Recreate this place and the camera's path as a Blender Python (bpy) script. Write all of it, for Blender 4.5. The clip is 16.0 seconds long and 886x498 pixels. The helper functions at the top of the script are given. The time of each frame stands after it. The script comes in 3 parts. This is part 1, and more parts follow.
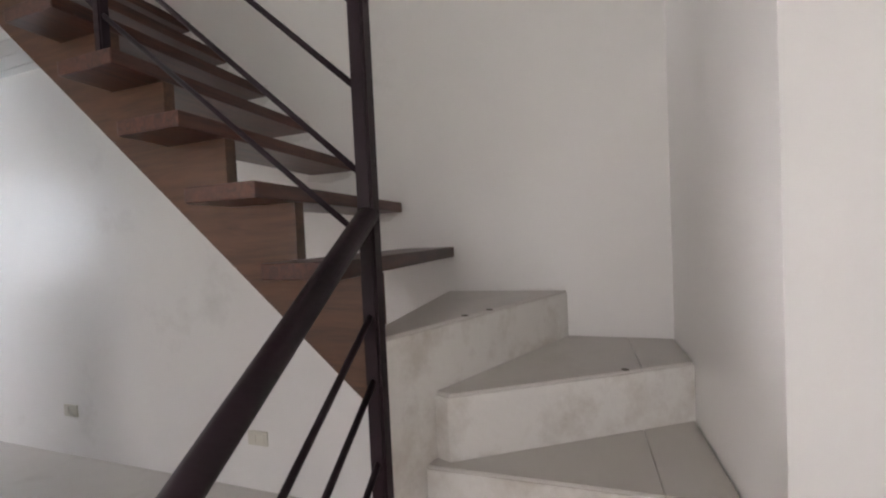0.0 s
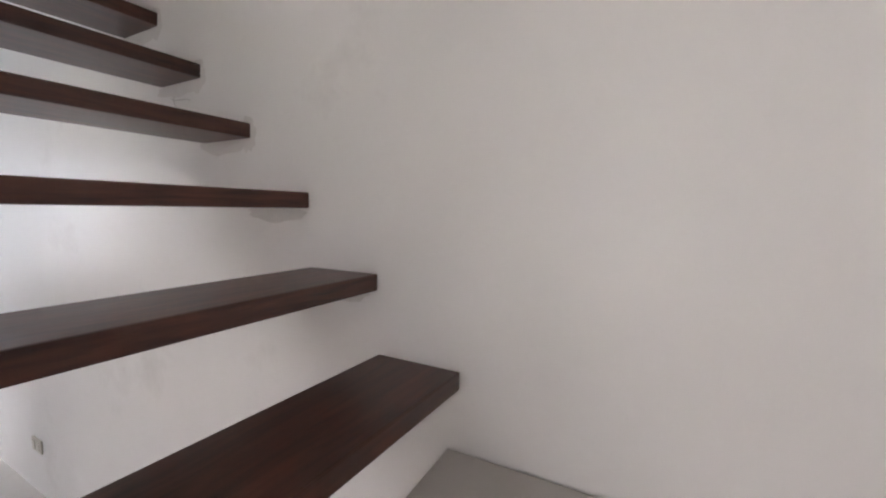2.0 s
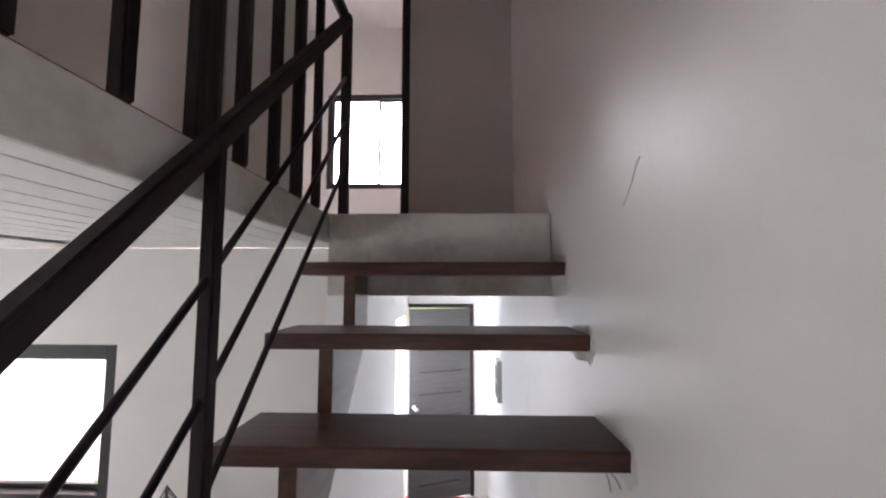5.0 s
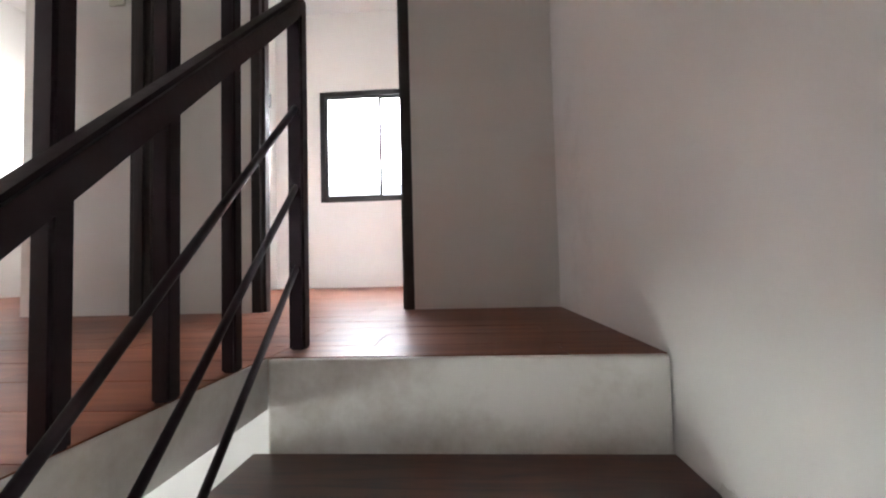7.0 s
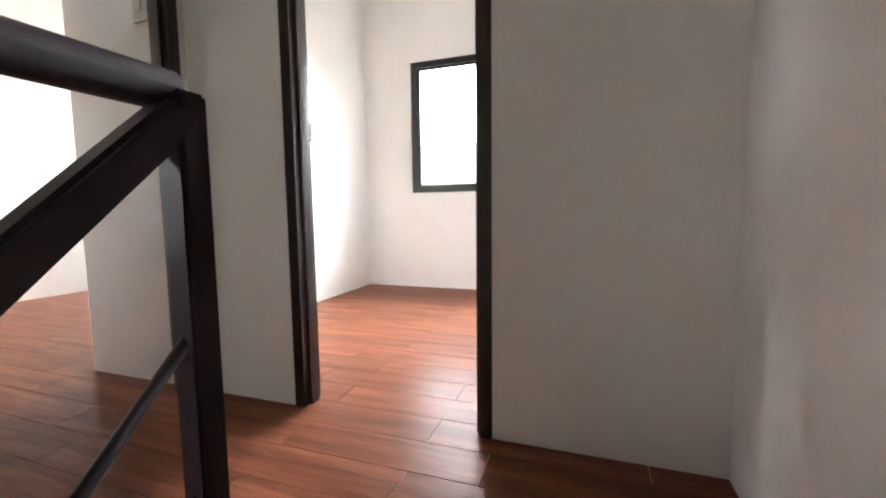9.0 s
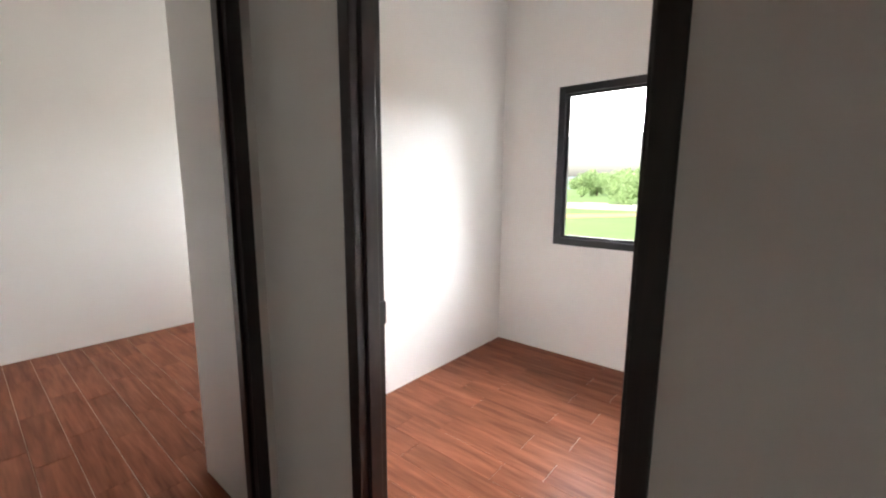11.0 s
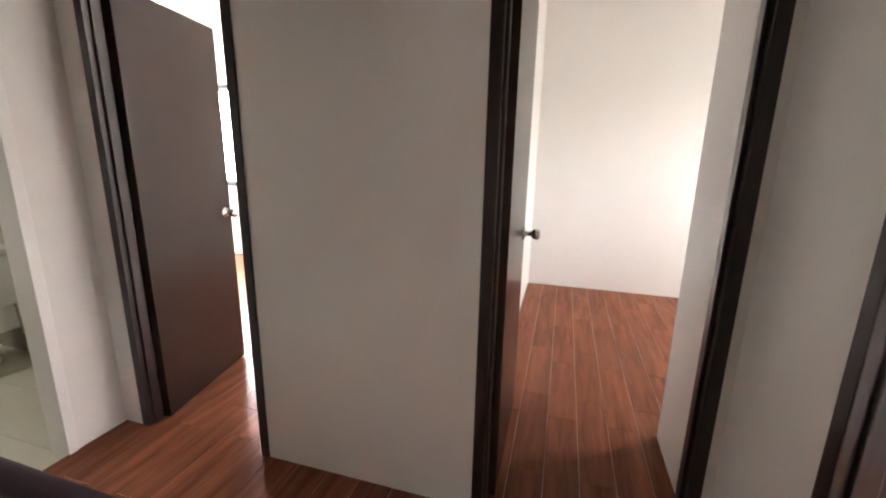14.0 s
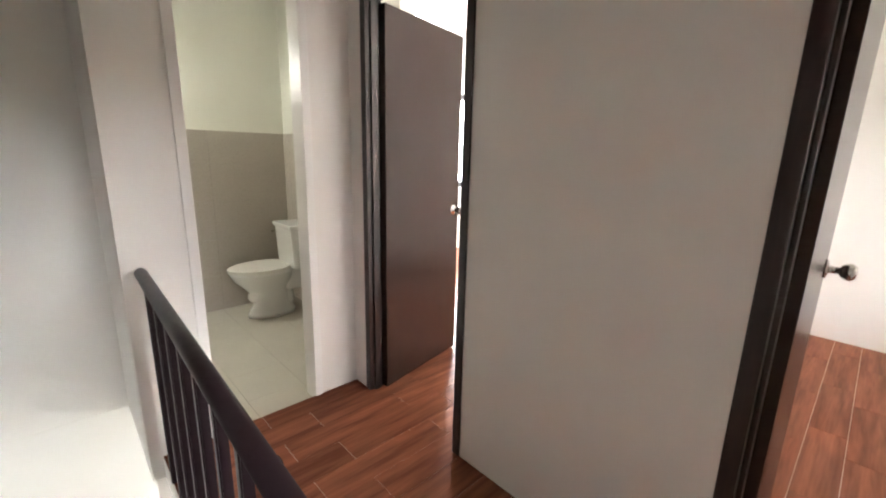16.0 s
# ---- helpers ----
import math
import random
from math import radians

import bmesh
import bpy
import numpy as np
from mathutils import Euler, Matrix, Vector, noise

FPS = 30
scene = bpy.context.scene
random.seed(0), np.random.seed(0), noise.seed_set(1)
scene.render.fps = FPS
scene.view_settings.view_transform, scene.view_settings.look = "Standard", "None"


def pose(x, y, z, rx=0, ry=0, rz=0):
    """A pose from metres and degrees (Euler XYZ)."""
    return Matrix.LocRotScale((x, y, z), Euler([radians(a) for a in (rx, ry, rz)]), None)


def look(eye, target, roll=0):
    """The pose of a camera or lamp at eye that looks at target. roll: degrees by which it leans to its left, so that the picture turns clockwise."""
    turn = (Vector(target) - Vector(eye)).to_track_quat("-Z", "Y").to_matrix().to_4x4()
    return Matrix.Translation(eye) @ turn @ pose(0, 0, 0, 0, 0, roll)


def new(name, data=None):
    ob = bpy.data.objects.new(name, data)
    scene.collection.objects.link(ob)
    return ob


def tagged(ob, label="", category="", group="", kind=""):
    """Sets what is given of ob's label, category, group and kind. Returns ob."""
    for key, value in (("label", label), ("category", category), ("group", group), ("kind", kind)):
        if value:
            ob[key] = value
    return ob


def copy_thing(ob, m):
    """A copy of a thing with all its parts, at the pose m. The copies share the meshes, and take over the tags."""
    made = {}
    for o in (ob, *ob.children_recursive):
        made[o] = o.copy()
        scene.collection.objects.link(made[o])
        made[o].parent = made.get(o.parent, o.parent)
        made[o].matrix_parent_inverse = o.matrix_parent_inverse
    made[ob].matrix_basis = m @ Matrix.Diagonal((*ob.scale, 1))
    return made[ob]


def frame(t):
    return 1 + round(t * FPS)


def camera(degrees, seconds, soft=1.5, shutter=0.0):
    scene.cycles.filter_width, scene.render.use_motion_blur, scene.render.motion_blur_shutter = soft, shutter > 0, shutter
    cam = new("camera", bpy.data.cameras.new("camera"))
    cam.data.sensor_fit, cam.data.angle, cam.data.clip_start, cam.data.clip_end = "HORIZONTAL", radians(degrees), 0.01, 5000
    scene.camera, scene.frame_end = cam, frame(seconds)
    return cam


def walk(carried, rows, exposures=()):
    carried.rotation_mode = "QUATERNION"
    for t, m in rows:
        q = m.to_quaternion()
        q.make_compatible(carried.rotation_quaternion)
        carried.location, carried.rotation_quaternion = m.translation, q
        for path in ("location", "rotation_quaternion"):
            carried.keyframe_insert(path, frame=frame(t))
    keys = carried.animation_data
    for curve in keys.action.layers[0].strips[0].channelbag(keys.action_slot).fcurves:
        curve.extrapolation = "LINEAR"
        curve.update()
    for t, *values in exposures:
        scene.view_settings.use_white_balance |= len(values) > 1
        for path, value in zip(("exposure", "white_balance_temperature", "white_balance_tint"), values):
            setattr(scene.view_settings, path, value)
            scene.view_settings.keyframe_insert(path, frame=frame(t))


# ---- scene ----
cam = camera(94.2, 16.0, soft=2.1)
PATH = [
    (0, (-1.562, 0.287, 1.178), (0.332, 0.927, 1.119), -2.7),
    (0.5, (-1.418, 0.352, 1.165), (0.545, 0.641, 0.909), -1.0),
    (1, (-1.178, 0.339, 1.134), (0.779, 0.578, 0.794), 0.3),
    (1.5, (-0.923, 0.348, 1.3), (0.979, 0.874, 0.974), 0.8),
    (2, (-0.753, 0.395, 1.474), (0.988, 1.361, 1.289), 0.6),
    (2.5, (-0.644, 0.416, 1.616), (0.771, 1.828, 1.555), 0.6),
    (3, (-0.541, 0.454, 1.704), (0.45, 2.191, 1.727), 0.2),
    (3.5, (-0.476, 0.546, 1.856), (0.104, 2.459, 1.921), 0.0),
    (4, (-0.384, 0.626, 1.962), (-0.164, 2.609, 2.106), 0.2),
    (4.2, (-0.364, 0.651, 2.011), (-0.239, 2.639, 2.19), 0.4),
    (6.3, (-0.319, 1.221, 2.473), (-0.495, 3.206, 2.641), -1.5),
    (6.5, (-0.339, 1.279, 2.509), (-0.525, 3.263, 2.678), -1.9),
    (7, (-0.375, 1.44, 2.633), (-0.497, 3.434, 2.723), -1.5),
    (7.5, (-0.347, 1.606, 2.716), (-0.517, 3.598, 2.747), -0.5),
    (8, (-0.343, 1.7, 2.841), (-0.559, 3.688, 2.805), -1.6),
    (8.5, (-0.355, 1.897, 2.968), (-0.668, 3.864, 2.787), -1.2),
    (9, (-0.351, 2.016, 3.138), (-1.007, 3.897, 2.958), -0.7),
    (9.2, (-0.362, 2.04, 3.209), (-1.118, 3.884, 3.04), -0.2),
    (11.3, (-0.545, 2.614, 3.765), (-1.92, 4.03, 3.439), 0.1),
    (11.5, (-0.584, 2.633, 3.753), (-2.043, 3.963, 3.433), 0.1),
    (12, (-0.605, 2.669, 3.755), (-2.261, 3.746, 3.447), -0.3),
    (12.5, (-0.558, 2.732, 3.749), (-2.387, 3.473, 3.424), 0.4),
    (13, (-0.526, 2.729, 3.727), (-2.463, 3.051, 3.349), 1.0),
    (13.5, (-0.477, 2.672, 3.71), (-2.433, 2.539, 3.315), 1.1),
    (14, (-0.453, 2.651, 3.76), (-2.325, 2.111, 3.307), 1.1),
    (14.5, (-0.387, 2.596, 3.703), (-2.154, 1.756, 3.29), 1.4),
    (15, (-0.422, 2.576, 3.716), (-2.06, 1.515, 3.277), 1.7),
    (15.5, (-0.543, 2.553, 3.662), (-2.04, 1.302, 3.225), 1.4),
    (16, (-0.601, 2.572, 3.73), (-1.942, 1.157, 3.284), 1.4),
]
EXPOSURES = [
    (0.0, 2.2, 6750, 23),
    (0.5, 2.25, 6750, 21),
    (1.5, 2.6, 6700, 24),
    (3.0, 2.5, 6600, 25),
    (4.0, 2.4, 6550, 26),
    (6.5, 3.18, 6300, 18),
    (7.5, 3.75, 6300, 13),
    (8.5, 3.8, 6350, 11),
    (9.0, 3.65, 6400, 11),
    (11.5, 2.75, 6450, 12),
    (12.5, 2.68, 6500, 12),
    (13.0, 2.78, 6550, 12),
    (14.0, 3.5, 6750, 15),
    (16.0, 3.75, 6750, 13),
]
walk(cam, [(t, look(eye, target, roll)) for t, eye, target, roll in PATH], EXPOSURES)

# ---- world and light ----
world = bpy.data.worlds.new("world")
scene.world = world
world.use_nodes = True
wn = world.node_tree.nodes
sky = wn.new("ShaderNodeTexSky")
sky.sky_type = "NISHITA"
sky.sun_disc = False
sky.sun_elevation = radians(50)
sky.sun_rotation = radians(200)
sky.air_density, sky.dust_density = 1.6, 4.0
wn["Background"].inputs["Strength"].default_value = 0.09
pale = wn.new("ShaderNodeHueSaturation")
pale.inputs["Saturation"].default_value = 0.45
world.node_tree.links.new(sky.outputs[0], pale.inputs["Color"])
world.node_tree.links.new(pale.outputs[0], wn["Background"].inputs["Color"])

sun = bpy.data.lights.new("sun", "SUN")
sun.energy, sun.angle, sun.color = 0.7, radians(14), (1.0, 0.96, 0.9)
sun_ob = new("sun", sun)
sun_ob.matrix_world = look((3, -9, 14), (0, 0, 0))


def daylight_lamp(name, eye, target, w, h, watts, color):
    """An area lamp standing in for daylight, from a seen, assumed or unbuilt window."""
    lamp = bpy.data.lights.new(name, "AREA")
    lamp.shape, lamp.size, lamp.size_y, lamp.energy, lamp.color = "RECTANGLE", w, h, watts, color
    ob = new(name, lamp)
    ob.matrix_world = look(eye, target)
    return ob


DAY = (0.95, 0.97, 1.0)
daylight_lamp("daylight_north", (-1.3, 10.6, 7.3), (-1.1, 5.4, 3.9), 12.0, 5.8, 700, DAY)
# lights the west bedroom from an assumed window out of view
daylight_lamp("added_west_room_lamp", (-3.9, 5.57, 4.12), (-3.4, 2.6, 3.5), 0.76, 0.7, 2.5, (1.0, 0.96, 0.91))
# added at an assumed rear window, aimed through the door to light the hall
daylight_lamp("added_rear_room_lamp", (-4.78, -1.6, 3.9), (-1.7, 1.2, 3.5), 1.1, 1.1, 38, DAY)
# added fill lamp before the closed south wall; no bathroom window is built
daylight_lamp("bathroom_fill_lamp", (-1.0, -1.03, 4.3), (-1.3, 0.4, 3.2), 0.5, 0.4, 1.85, (1.0, 1.0, 0.92))
# brightens the stair wall through an added, unseen living room window
daylight_lamp("added_living_west_lamp", (-4.79, 1.0, 1.35), (0.0, 0.7, 1.2), 2.0, 1.2, 4.4, DAY)
daylight_lamp("daylight_living_north_window", (-2.15, 4.4, 1.9), (-1.7, 0.0, 1.2), 1.2, 1.0, 54, DAY)
# bluish lamp added behind a made-up corridor opening to brighten the passage
daylight_lamp("added_corridor_lamp", (-1.10, 4.8, 1.4), (0, 4.3, 1.2), 0.66, 0.95, 4.3, (0.74, 0.90, 1.0))


# ---- materials ----
def material(name, color, rough=0.6, metal=0.0, scale=8.0, vary=0.06, bump=0.05, fine=120.0, coat=0.0, specular=0.5, calm=False):
    """Paint, metal or plastic with soft stains, fine grain and relief."""
    m = bpy.data.materials.new(name)
    m.use_nodes = True
    nt = m.node_tree
    b = nt.nodes["Principled BSDF"]
    b.inputs["Roughness"].default_value = rough
    b.inputs["Metallic"].default_value = metal
    b.inputs["Coat Weight"].default_value = coat
    b.inputs["Coat Roughness"].default_value = 0.12
    b.inputs["Specular IOR Level"].default_value = specular
    co = nt.nodes.new("ShaderNodeTexCoord")
    big = nt.nodes.new("ShaderNodeTexNoise")
    big.inputs["Scale"].default_value, big.inputs["Detail"].default_value = scale, 4
    small = nt.nodes.new("ShaderNodeTexNoise")
    small.inputs["Scale"].default_value, small.inputs["Detail"].default_value = fine, 3
    nt.links.new(co.outputs["Object"], big.inputs["Vector"])
    nt.links.new(co.outputs["Object"], small.inputs["Vector"])
    ramp = nt.nodes.new("ShaderNodeMix")
    ramp.data_type = "RGBA"
    ramp.inputs[6].default_value = (*[c * (1 - vary) for c in color], 1)
    ramp.inputs[7].default_value = (*[min(1, c * (1 + vary)) for c in color], 1)
    nt.links.new(big.outputs["Fac"], ramp.inputs[0])
    nt.links.new(ramp.outputs[2], b.inputs["Base Color"])
    rr = nt.nodes.new("ShaderNodeMapRange")
    rr.inputs["To Min"].default_value, rr.inputs["To Max"].default_value = max(0.02, rough - 0.08), min(1, rough + 0.08)
    nt.links.new(small.outputs["Fac"], rr.inputs["Value"])
    nt.links.new(rr.outputs["Result"], b.inputs["Roughness"])
    if calm:
        big.inputs["Detail"].default_value = 1
        nt.links.remove(b.inputs["Roughness"].links[0])
    add = nt.nodes.new("ShaderNodeMath")
    add.operation = "MULTIPLY_ADD"
    add.inputs[1].default_value = 0.0 if calm else 0.35
    nt.links.new(small.outputs["Fac"], add.inputs[0])
    nt.links.new(big.outputs["Fac"], add.inputs[2])
    bn = nt.nodes.new("ShaderNodeBump")
    bn.inputs["Strength"].default_value, bn.inputs["Distance"].default_value = bump, 0.01
    nt.links.new(add.outputs[0], bn.inputs["Height"])
    nt.links.new(bn.outputs[0], b.inputs["Normal"])
    return m


def wood(name, dark, light, rough, along=(1, 0, 0), coat=0.0, grain=14.0, stretch=9.0, calm=False, gloss=0.07):
    """Brown wood with grain along one axis, each piece a little different."""
    m = bpy.data.materials.new(name)
    m.use_nodes = True
    nt = m.node_tree
    b = nt.nodes["Principled BSDF"]
    b.inputs["Coat Weight"].default_value, b.inputs["Coat Roughness"].default_value = coat, 0.1
    co = nt.nodes.new("ShaderNodeTexCoord")
    info = nt.nodes.new("ShaderNodeObjectInfo")
    geo = nt.nodes.new("ShaderNodeNewGeometry")
    shift = nt.nodes.new("ShaderNodeVectorMath")
    shift.operation = "MULTIPLY_ADD"
    nt.links.new(info.outputs["Random"], shift.inputs[0])
    shift.inputs[1].default_value = (37, 53, 29)
    nt.links.new(co.outputs["Object"], shift.inputs[2])
    mp = nt.nodes.new("ShaderNodeMapping")
    mp.inputs["Scale"].default_value = [1.0 if a else stretch for a in along]
    nt.links.new(shift.outputs[0], mp.inputs["Vector"])
    wave = nt.nodes.new("ShaderNodeTexNoise")
    wave.inputs["Scale"].default_value, wave.inputs["Detail"].default_value = grain * 0.25, 6
    wave.inputs["Distortion"].default_value = 0.9
    nt.links.new(mp.outputs[0], wave.inputs["Vector"])
    fine = nt.nodes.new("ShaderNodeTexNoise")
    fine.inputs["Scale"].default_value, fine.inputs["Detail"].default_value = grain, 5
    nt.links.new(mp.outputs[0], fine.inputs["Vector"])
    mixf = nt.nodes.new("ShaderNodeMath")
    mixf.operation = "MULTIPLY_ADD"
    mixf.inputs[1].default_value = 0.35
    nt.links.new(fine.outputs["Fac"], mixf.inputs[0])
    nt.links.new(wave.outputs["Fac"], mixf.inputs[2])
    cr = nt.nodes.new("ShaderNodeValToRGB")
    cr.color_ramp.elements[0].position, cr.color_ramp.elements[1].position = 0.45, 0.92
    cr.color_ramp.elements[0].color, cr.color_ramp.elements[1].color = (*dark, 1), (*light, 1)
    nt.links.new(mixf.outputs[0], cr.inputs["Fac"])
    hsv = nt.nodes.new("ShaderNodeHueSaturation")
    rng = nt.nodes.new("ShaderNodeMapRange")
    rng.inputs["To Min"].default_value, rng.inputs["To Max"].default_value = 0.86, 1.14
    nt.links.new(info.outputs["Random"], rng.inputs["Value"])
    nt.links.new(rng.outputs["Result"], hsv.inputs["Value"])
    nt.links.new(cr.outputs["Color"], hsv.inputs["Color"])
    nt.links.new(hsv.outputs["Color"], b.inputs["Base Color"])
    rr = nt.nodes.new("ShaderNodeMapRange")
    rr.inputs["To Min"].default_value, rr.inputs["To Max"].default_value = rough - 0.05, rough + 0.08
    nt.links.new(fine.outputs["Fac"], rr.inputs["Value"])
    if calm:
        wave.inputs["Distortion"].default_value, wave.inputs["Detail"].default_value = 0.2, 2
        fine.inputs["Detail"].default_value = 2
        b.inputs["Specular IOR Level"].default_value = gloss
        b.inputs["Roughness"].default_value = rough
        return m
    nt.links.new(rr.outputs["Result"], b.inputs["Roughness"])
    bn = nt.nodes.new("ShaderNodeBump")
    bn.inputs["Strength"].default_value, bn.inputs["Distance"].default_value = 0.02, 0.002
    nt.links.new(mixf.outputs[0], bn.inputs["Height"])
    nt.links.new(bn.outputs[0], b.inputs["Normal"])
    return m


def glass_material():
    m = bpy.data.materials.new("window_glass")
    m.use_nodes = True
    b = m.node_tree.nodes["Principled BSDF"]
    b.inputs["Base Color"].default_value = (0.97, 0.99, 0.98, 1)
    b.inputs["Roughness"].default_value = 0.0
    b.inputs["Transmission Weight"].default_value = 1.0
    b.inputs["IOR"].default_value = 1.02
    return m


PAINT = material("wall_paint", (0.865, 0.85, 0.82), 0.40, scale=2.2, vary=0.03, bump=0.10, fine=60)
PAINT_GLOSS = material("semi_gloss_wall_paint", (0.86, 0.84, 0.812), 0.33, scale=5.0, vary=0.02, bump=0.30, fine=18, calm=True)
PAINT_WARM = material("partition_paint", (0.84, 0.815, 0.775), 0.42, scale=2.0, vary=0.035, bump=0.08, fine=70)
PAINT_CREAM = material("bathroom_paint", (0.76, 0.765, 0.67), 0.5, scale=2.0, vary=0.03, bump=0.08, fine=70)
CEIL = material("ceiling_paint", (0.84, 0.84, 0.82), 0.55, scale=3.0, vary=0.03, bump=0.05)
CONCRETE = material("whitewashed_concrete", (0.76, 0.735, 0.69), 0.75, scale=5.0, vary=0.05, bump=0.30, fine=45)


def add_stains(m, color, scale, low, high):
    """Brownish scuffs in patches over a painted surface."""
    nt = m.node_tree
    b = nt.nodes["Principled BSDF"]
    base = b.inputs["Base Color"].links[0].from_socket
    co = nt.nodes.new("ShaderNodeTexCoord")
    n = nt.nodes.new("ShaderNodeTexNoise")
    n.inputs["Scale"].default_value, n.inputs["Detail"].default_value, n.inputs["Roughness"].default_value = scale, 6, 0.65
    nt.links.new(co.outputs["Object"], n.inputs["Vector"])
    mr = nt.nodes.new("ShaderNodeMapRange")
    mr.inputs["From Min"].default_value, mr.inputs["From Max"].default_value = low, high
    mr.inputs["To Max"].default_value = 0.75
    nt.links.new(n.outputs["Fac"], mr.inputs["Value"])
    mix = nt.nodes.new("ShaderNodeMix")
    mix.data_type = "RGBA"
    mix.inputs[7].default_value = (*color, 1)
    nt.links.new(mr.outputs["Result"], mix.inputs[0])
    nt.links.new(base, mix.inputs[6])
    nt.links.new(mix.outputs[2], b.inputs["Base Color"])


add_stains(CONCRETE, (0.36, 0.29, 0.21), 3.4, 0.49, 0.74)
add_stains(PAINT_GLOSS, (0.60, 0.57, 0.53), 1.6, 0.60, 0.85)
TILE = material("light_grey_tile", (0.60, 0.565, 0.52), 0.32, scale=6.0, vary=0.05, bump=0.03, fine=200)
GROUT = material("tile_grout", (0.41, 0.38, 0.34), 0.85, scale=30, vary=0.1, bump=0.2)
add_stains(TILE, (0.36, 0.33, 0.29), 3.0, 0.55, 0.85)
BATHTILE = material("beige_bathroom_tile", (0.46, 0.42, 0.355), 0.28, scale=5, vary=0.05, bump=0.03)
BATHFLOOR = material("cream_bathroom_floor_tile", (0.62, 0.59, 0.50), 0.25, scale=5, vary=0.04, bump=0.03)
STEEL = material("dark_painted_steel", (0.026, 0.014, 0.018), 0.42, scale=14, vary=0.25, bump=0.10, fine=90, specular=0.22)
FRAME = wood("dark_stained_frame", (0.014, 0.008, 0.008), (0.034, 0.019, 0.018), 0.34, (0, 0, 1), coat=0.12, grain=18)
DOORWOOD = material("dark_brown_door", (0.034, 0.019, 0.016), 0.24, scale=5.0, vary=0.06, bump=0.0, fine=30, specular=0.28, calm=True)
TREAD = wood("dark_stained_tread", (0.038, 0.013, 0.009), (0.120, 0.040, 0.023), 0.36, (1, 0, 0), coat=0.12, grain=20)
STRING = wood("brown_stringer_wood", (0.052, 0.022, 0.010), (0.125, 0.054, 0.026), 0.36, (0, 1, 0), coat=0.2, grain=14)
PLANK = wood("red_brown_floor_tile", (0.132, 0.042, 0.023), (0.275, 0.106, 0.060), 0.30, (1, 0, 0), coat=0.0, grain=8, stretch=11, calm=True, gloss=0.045)
PLANKGROUT = material("floor_grout", (0.60, 0.47, 0.39), 0.8, scale=30, vary=0.1, bump=0.1)
ALU = material("black_window_aluminium", (0.022, 0.022, 0.024), 0.38, scale=20, vary=0.15, bump=0.03)
CHROME = material("satin_steel", (0.62, 0.60, 0.57), 0.22, metal=1.0, scale=40, vary=0.05, bump=0.02)
GLASS = glass_material()
CERAMIC = material("white_ceramic", (0.82, 0.82, 0.78), 0.08, scale=4, vary=0.02, bump=0.01, coat=0.5)
SEATMAT = material("cream_plastic_seat", (0.78, 0.77, 0.70), 0.2, scale=5, vary=0.02, bump=0.01)
PLASTIC = material("aged_white_plastic", (0.68, 0.65, 0.56), 0.4, scale=20, vary=0.05, bump=0.02)
SWITCHDARK = material("dark_grey_switch", (0.05, 0.05, 0.055), 0.4, scale=20, vary=0.1, bump=0.02)
GREYDOOR = wood("grey_front_door", (0.075, 0.072, 0.070), (0.105, 0.10, 0.098), 0.5, (1, 0, 0), grain=10)
BLACKPLASTIC = material("black_plastic", (0.02, 0.02, 0.022), 0.4, scale=20, vary=0.1, bump=0.02)
FANGREY = material("grey_wire", (0.06, 0.06, 0.06), 0.4, metal=0.6, scale=20, vary=0.1, bump=0.02)
FANBLADE = material("pale_grey_plastic", (0.55, 0.56, 0.54), 0.35, scale=20, vary=0.05, bump=0.02)
RED = material("red_woven_plastic", (0.40, 0.02, 0.04), 0.7, scale=10, vary=0.06, bump=0.02)
GRASS = material("grass", (0.12, 0.19, 0.05), 0.9, scale=0.08, vary=0.3, bump=0.5, fine=6)
# leaf green is lightened so that distant trees look hazed
LEAF = material("haze_paled_leaf_green", (0.26, 0.36, 0.15), 0.7, scale=0.5, vary=0.35, bump=0.3, fine=4)
ROAD = material("pale_concrete_road", (0.42, 0.40, 0.36), 0.9, scale=0.5, vary=0.1, bump=0.2)
# aerial haze is mixed into the hill colour
HILL = material("haze_tinted_hill", (0.17, 0.23, 0.21), 1.0, scale=0.02, vary=0.2, bump=0.0)
EARTH = material("orange_earth", (0.42, 0.22, 0.10), 0.95, scale=0.3, vary=0.2, bump=0.4)
SPOT = material("dried_cement", (0.16, 0.13, 0.11), 0.9, scale=40, vary=0.2, bump=0.3)
BARK = material("bark", (0.12, 0.09, 0.06), 0.9, scale=6, vary=0.3, bump=0.6)


# ---- building helpers ----
def mesh_object(name, bm, mat, parent=None, smooth=False):
    me = bpy.data.meshes.new(name)
    bm.normal_update()
    bm.to_mesh(me)
    bm.free()
    me.materials.append(mat)
    if smooth:
        for p in me.polygons:
            p.use_smooth = True
    ob = new(name, me)
    ob.parent = parent
    return ob


def part(name, bm, mat, parent, label="", smooth=False):
    ob = mesh_object(name, bm, mat, parent, smooth)
    return tagged(ob, label) if label else ob


def empty(name, at=(0, 0, 0), **tags):
    ob = new(name)
    ob.location = at
    ob.empty_display_size = 0.05
    return tagged(ob, **tags)


def add_box(bm, lo, hi, bevel=0.0):
    lo, hi = Vector(lo), Vector(hi)
    made = bmesh.ops.create_cube(bm, size=1.0, matrix=Matrix.LocRotScale((lo + hi) / 2, None, hi - lo))
    if bevel:
        edges = {e for v in made["verts"] for e in v.link_edges}
        bmesh.ops.bevel(bm, geom=list(edges), offset=bevel, segments=2, affect="EDGES", profile=0.6)
    return bm


def box(lo, hi, bevel=0.0):
    return add_box(bmesh.new(), lo, hi, bevel)


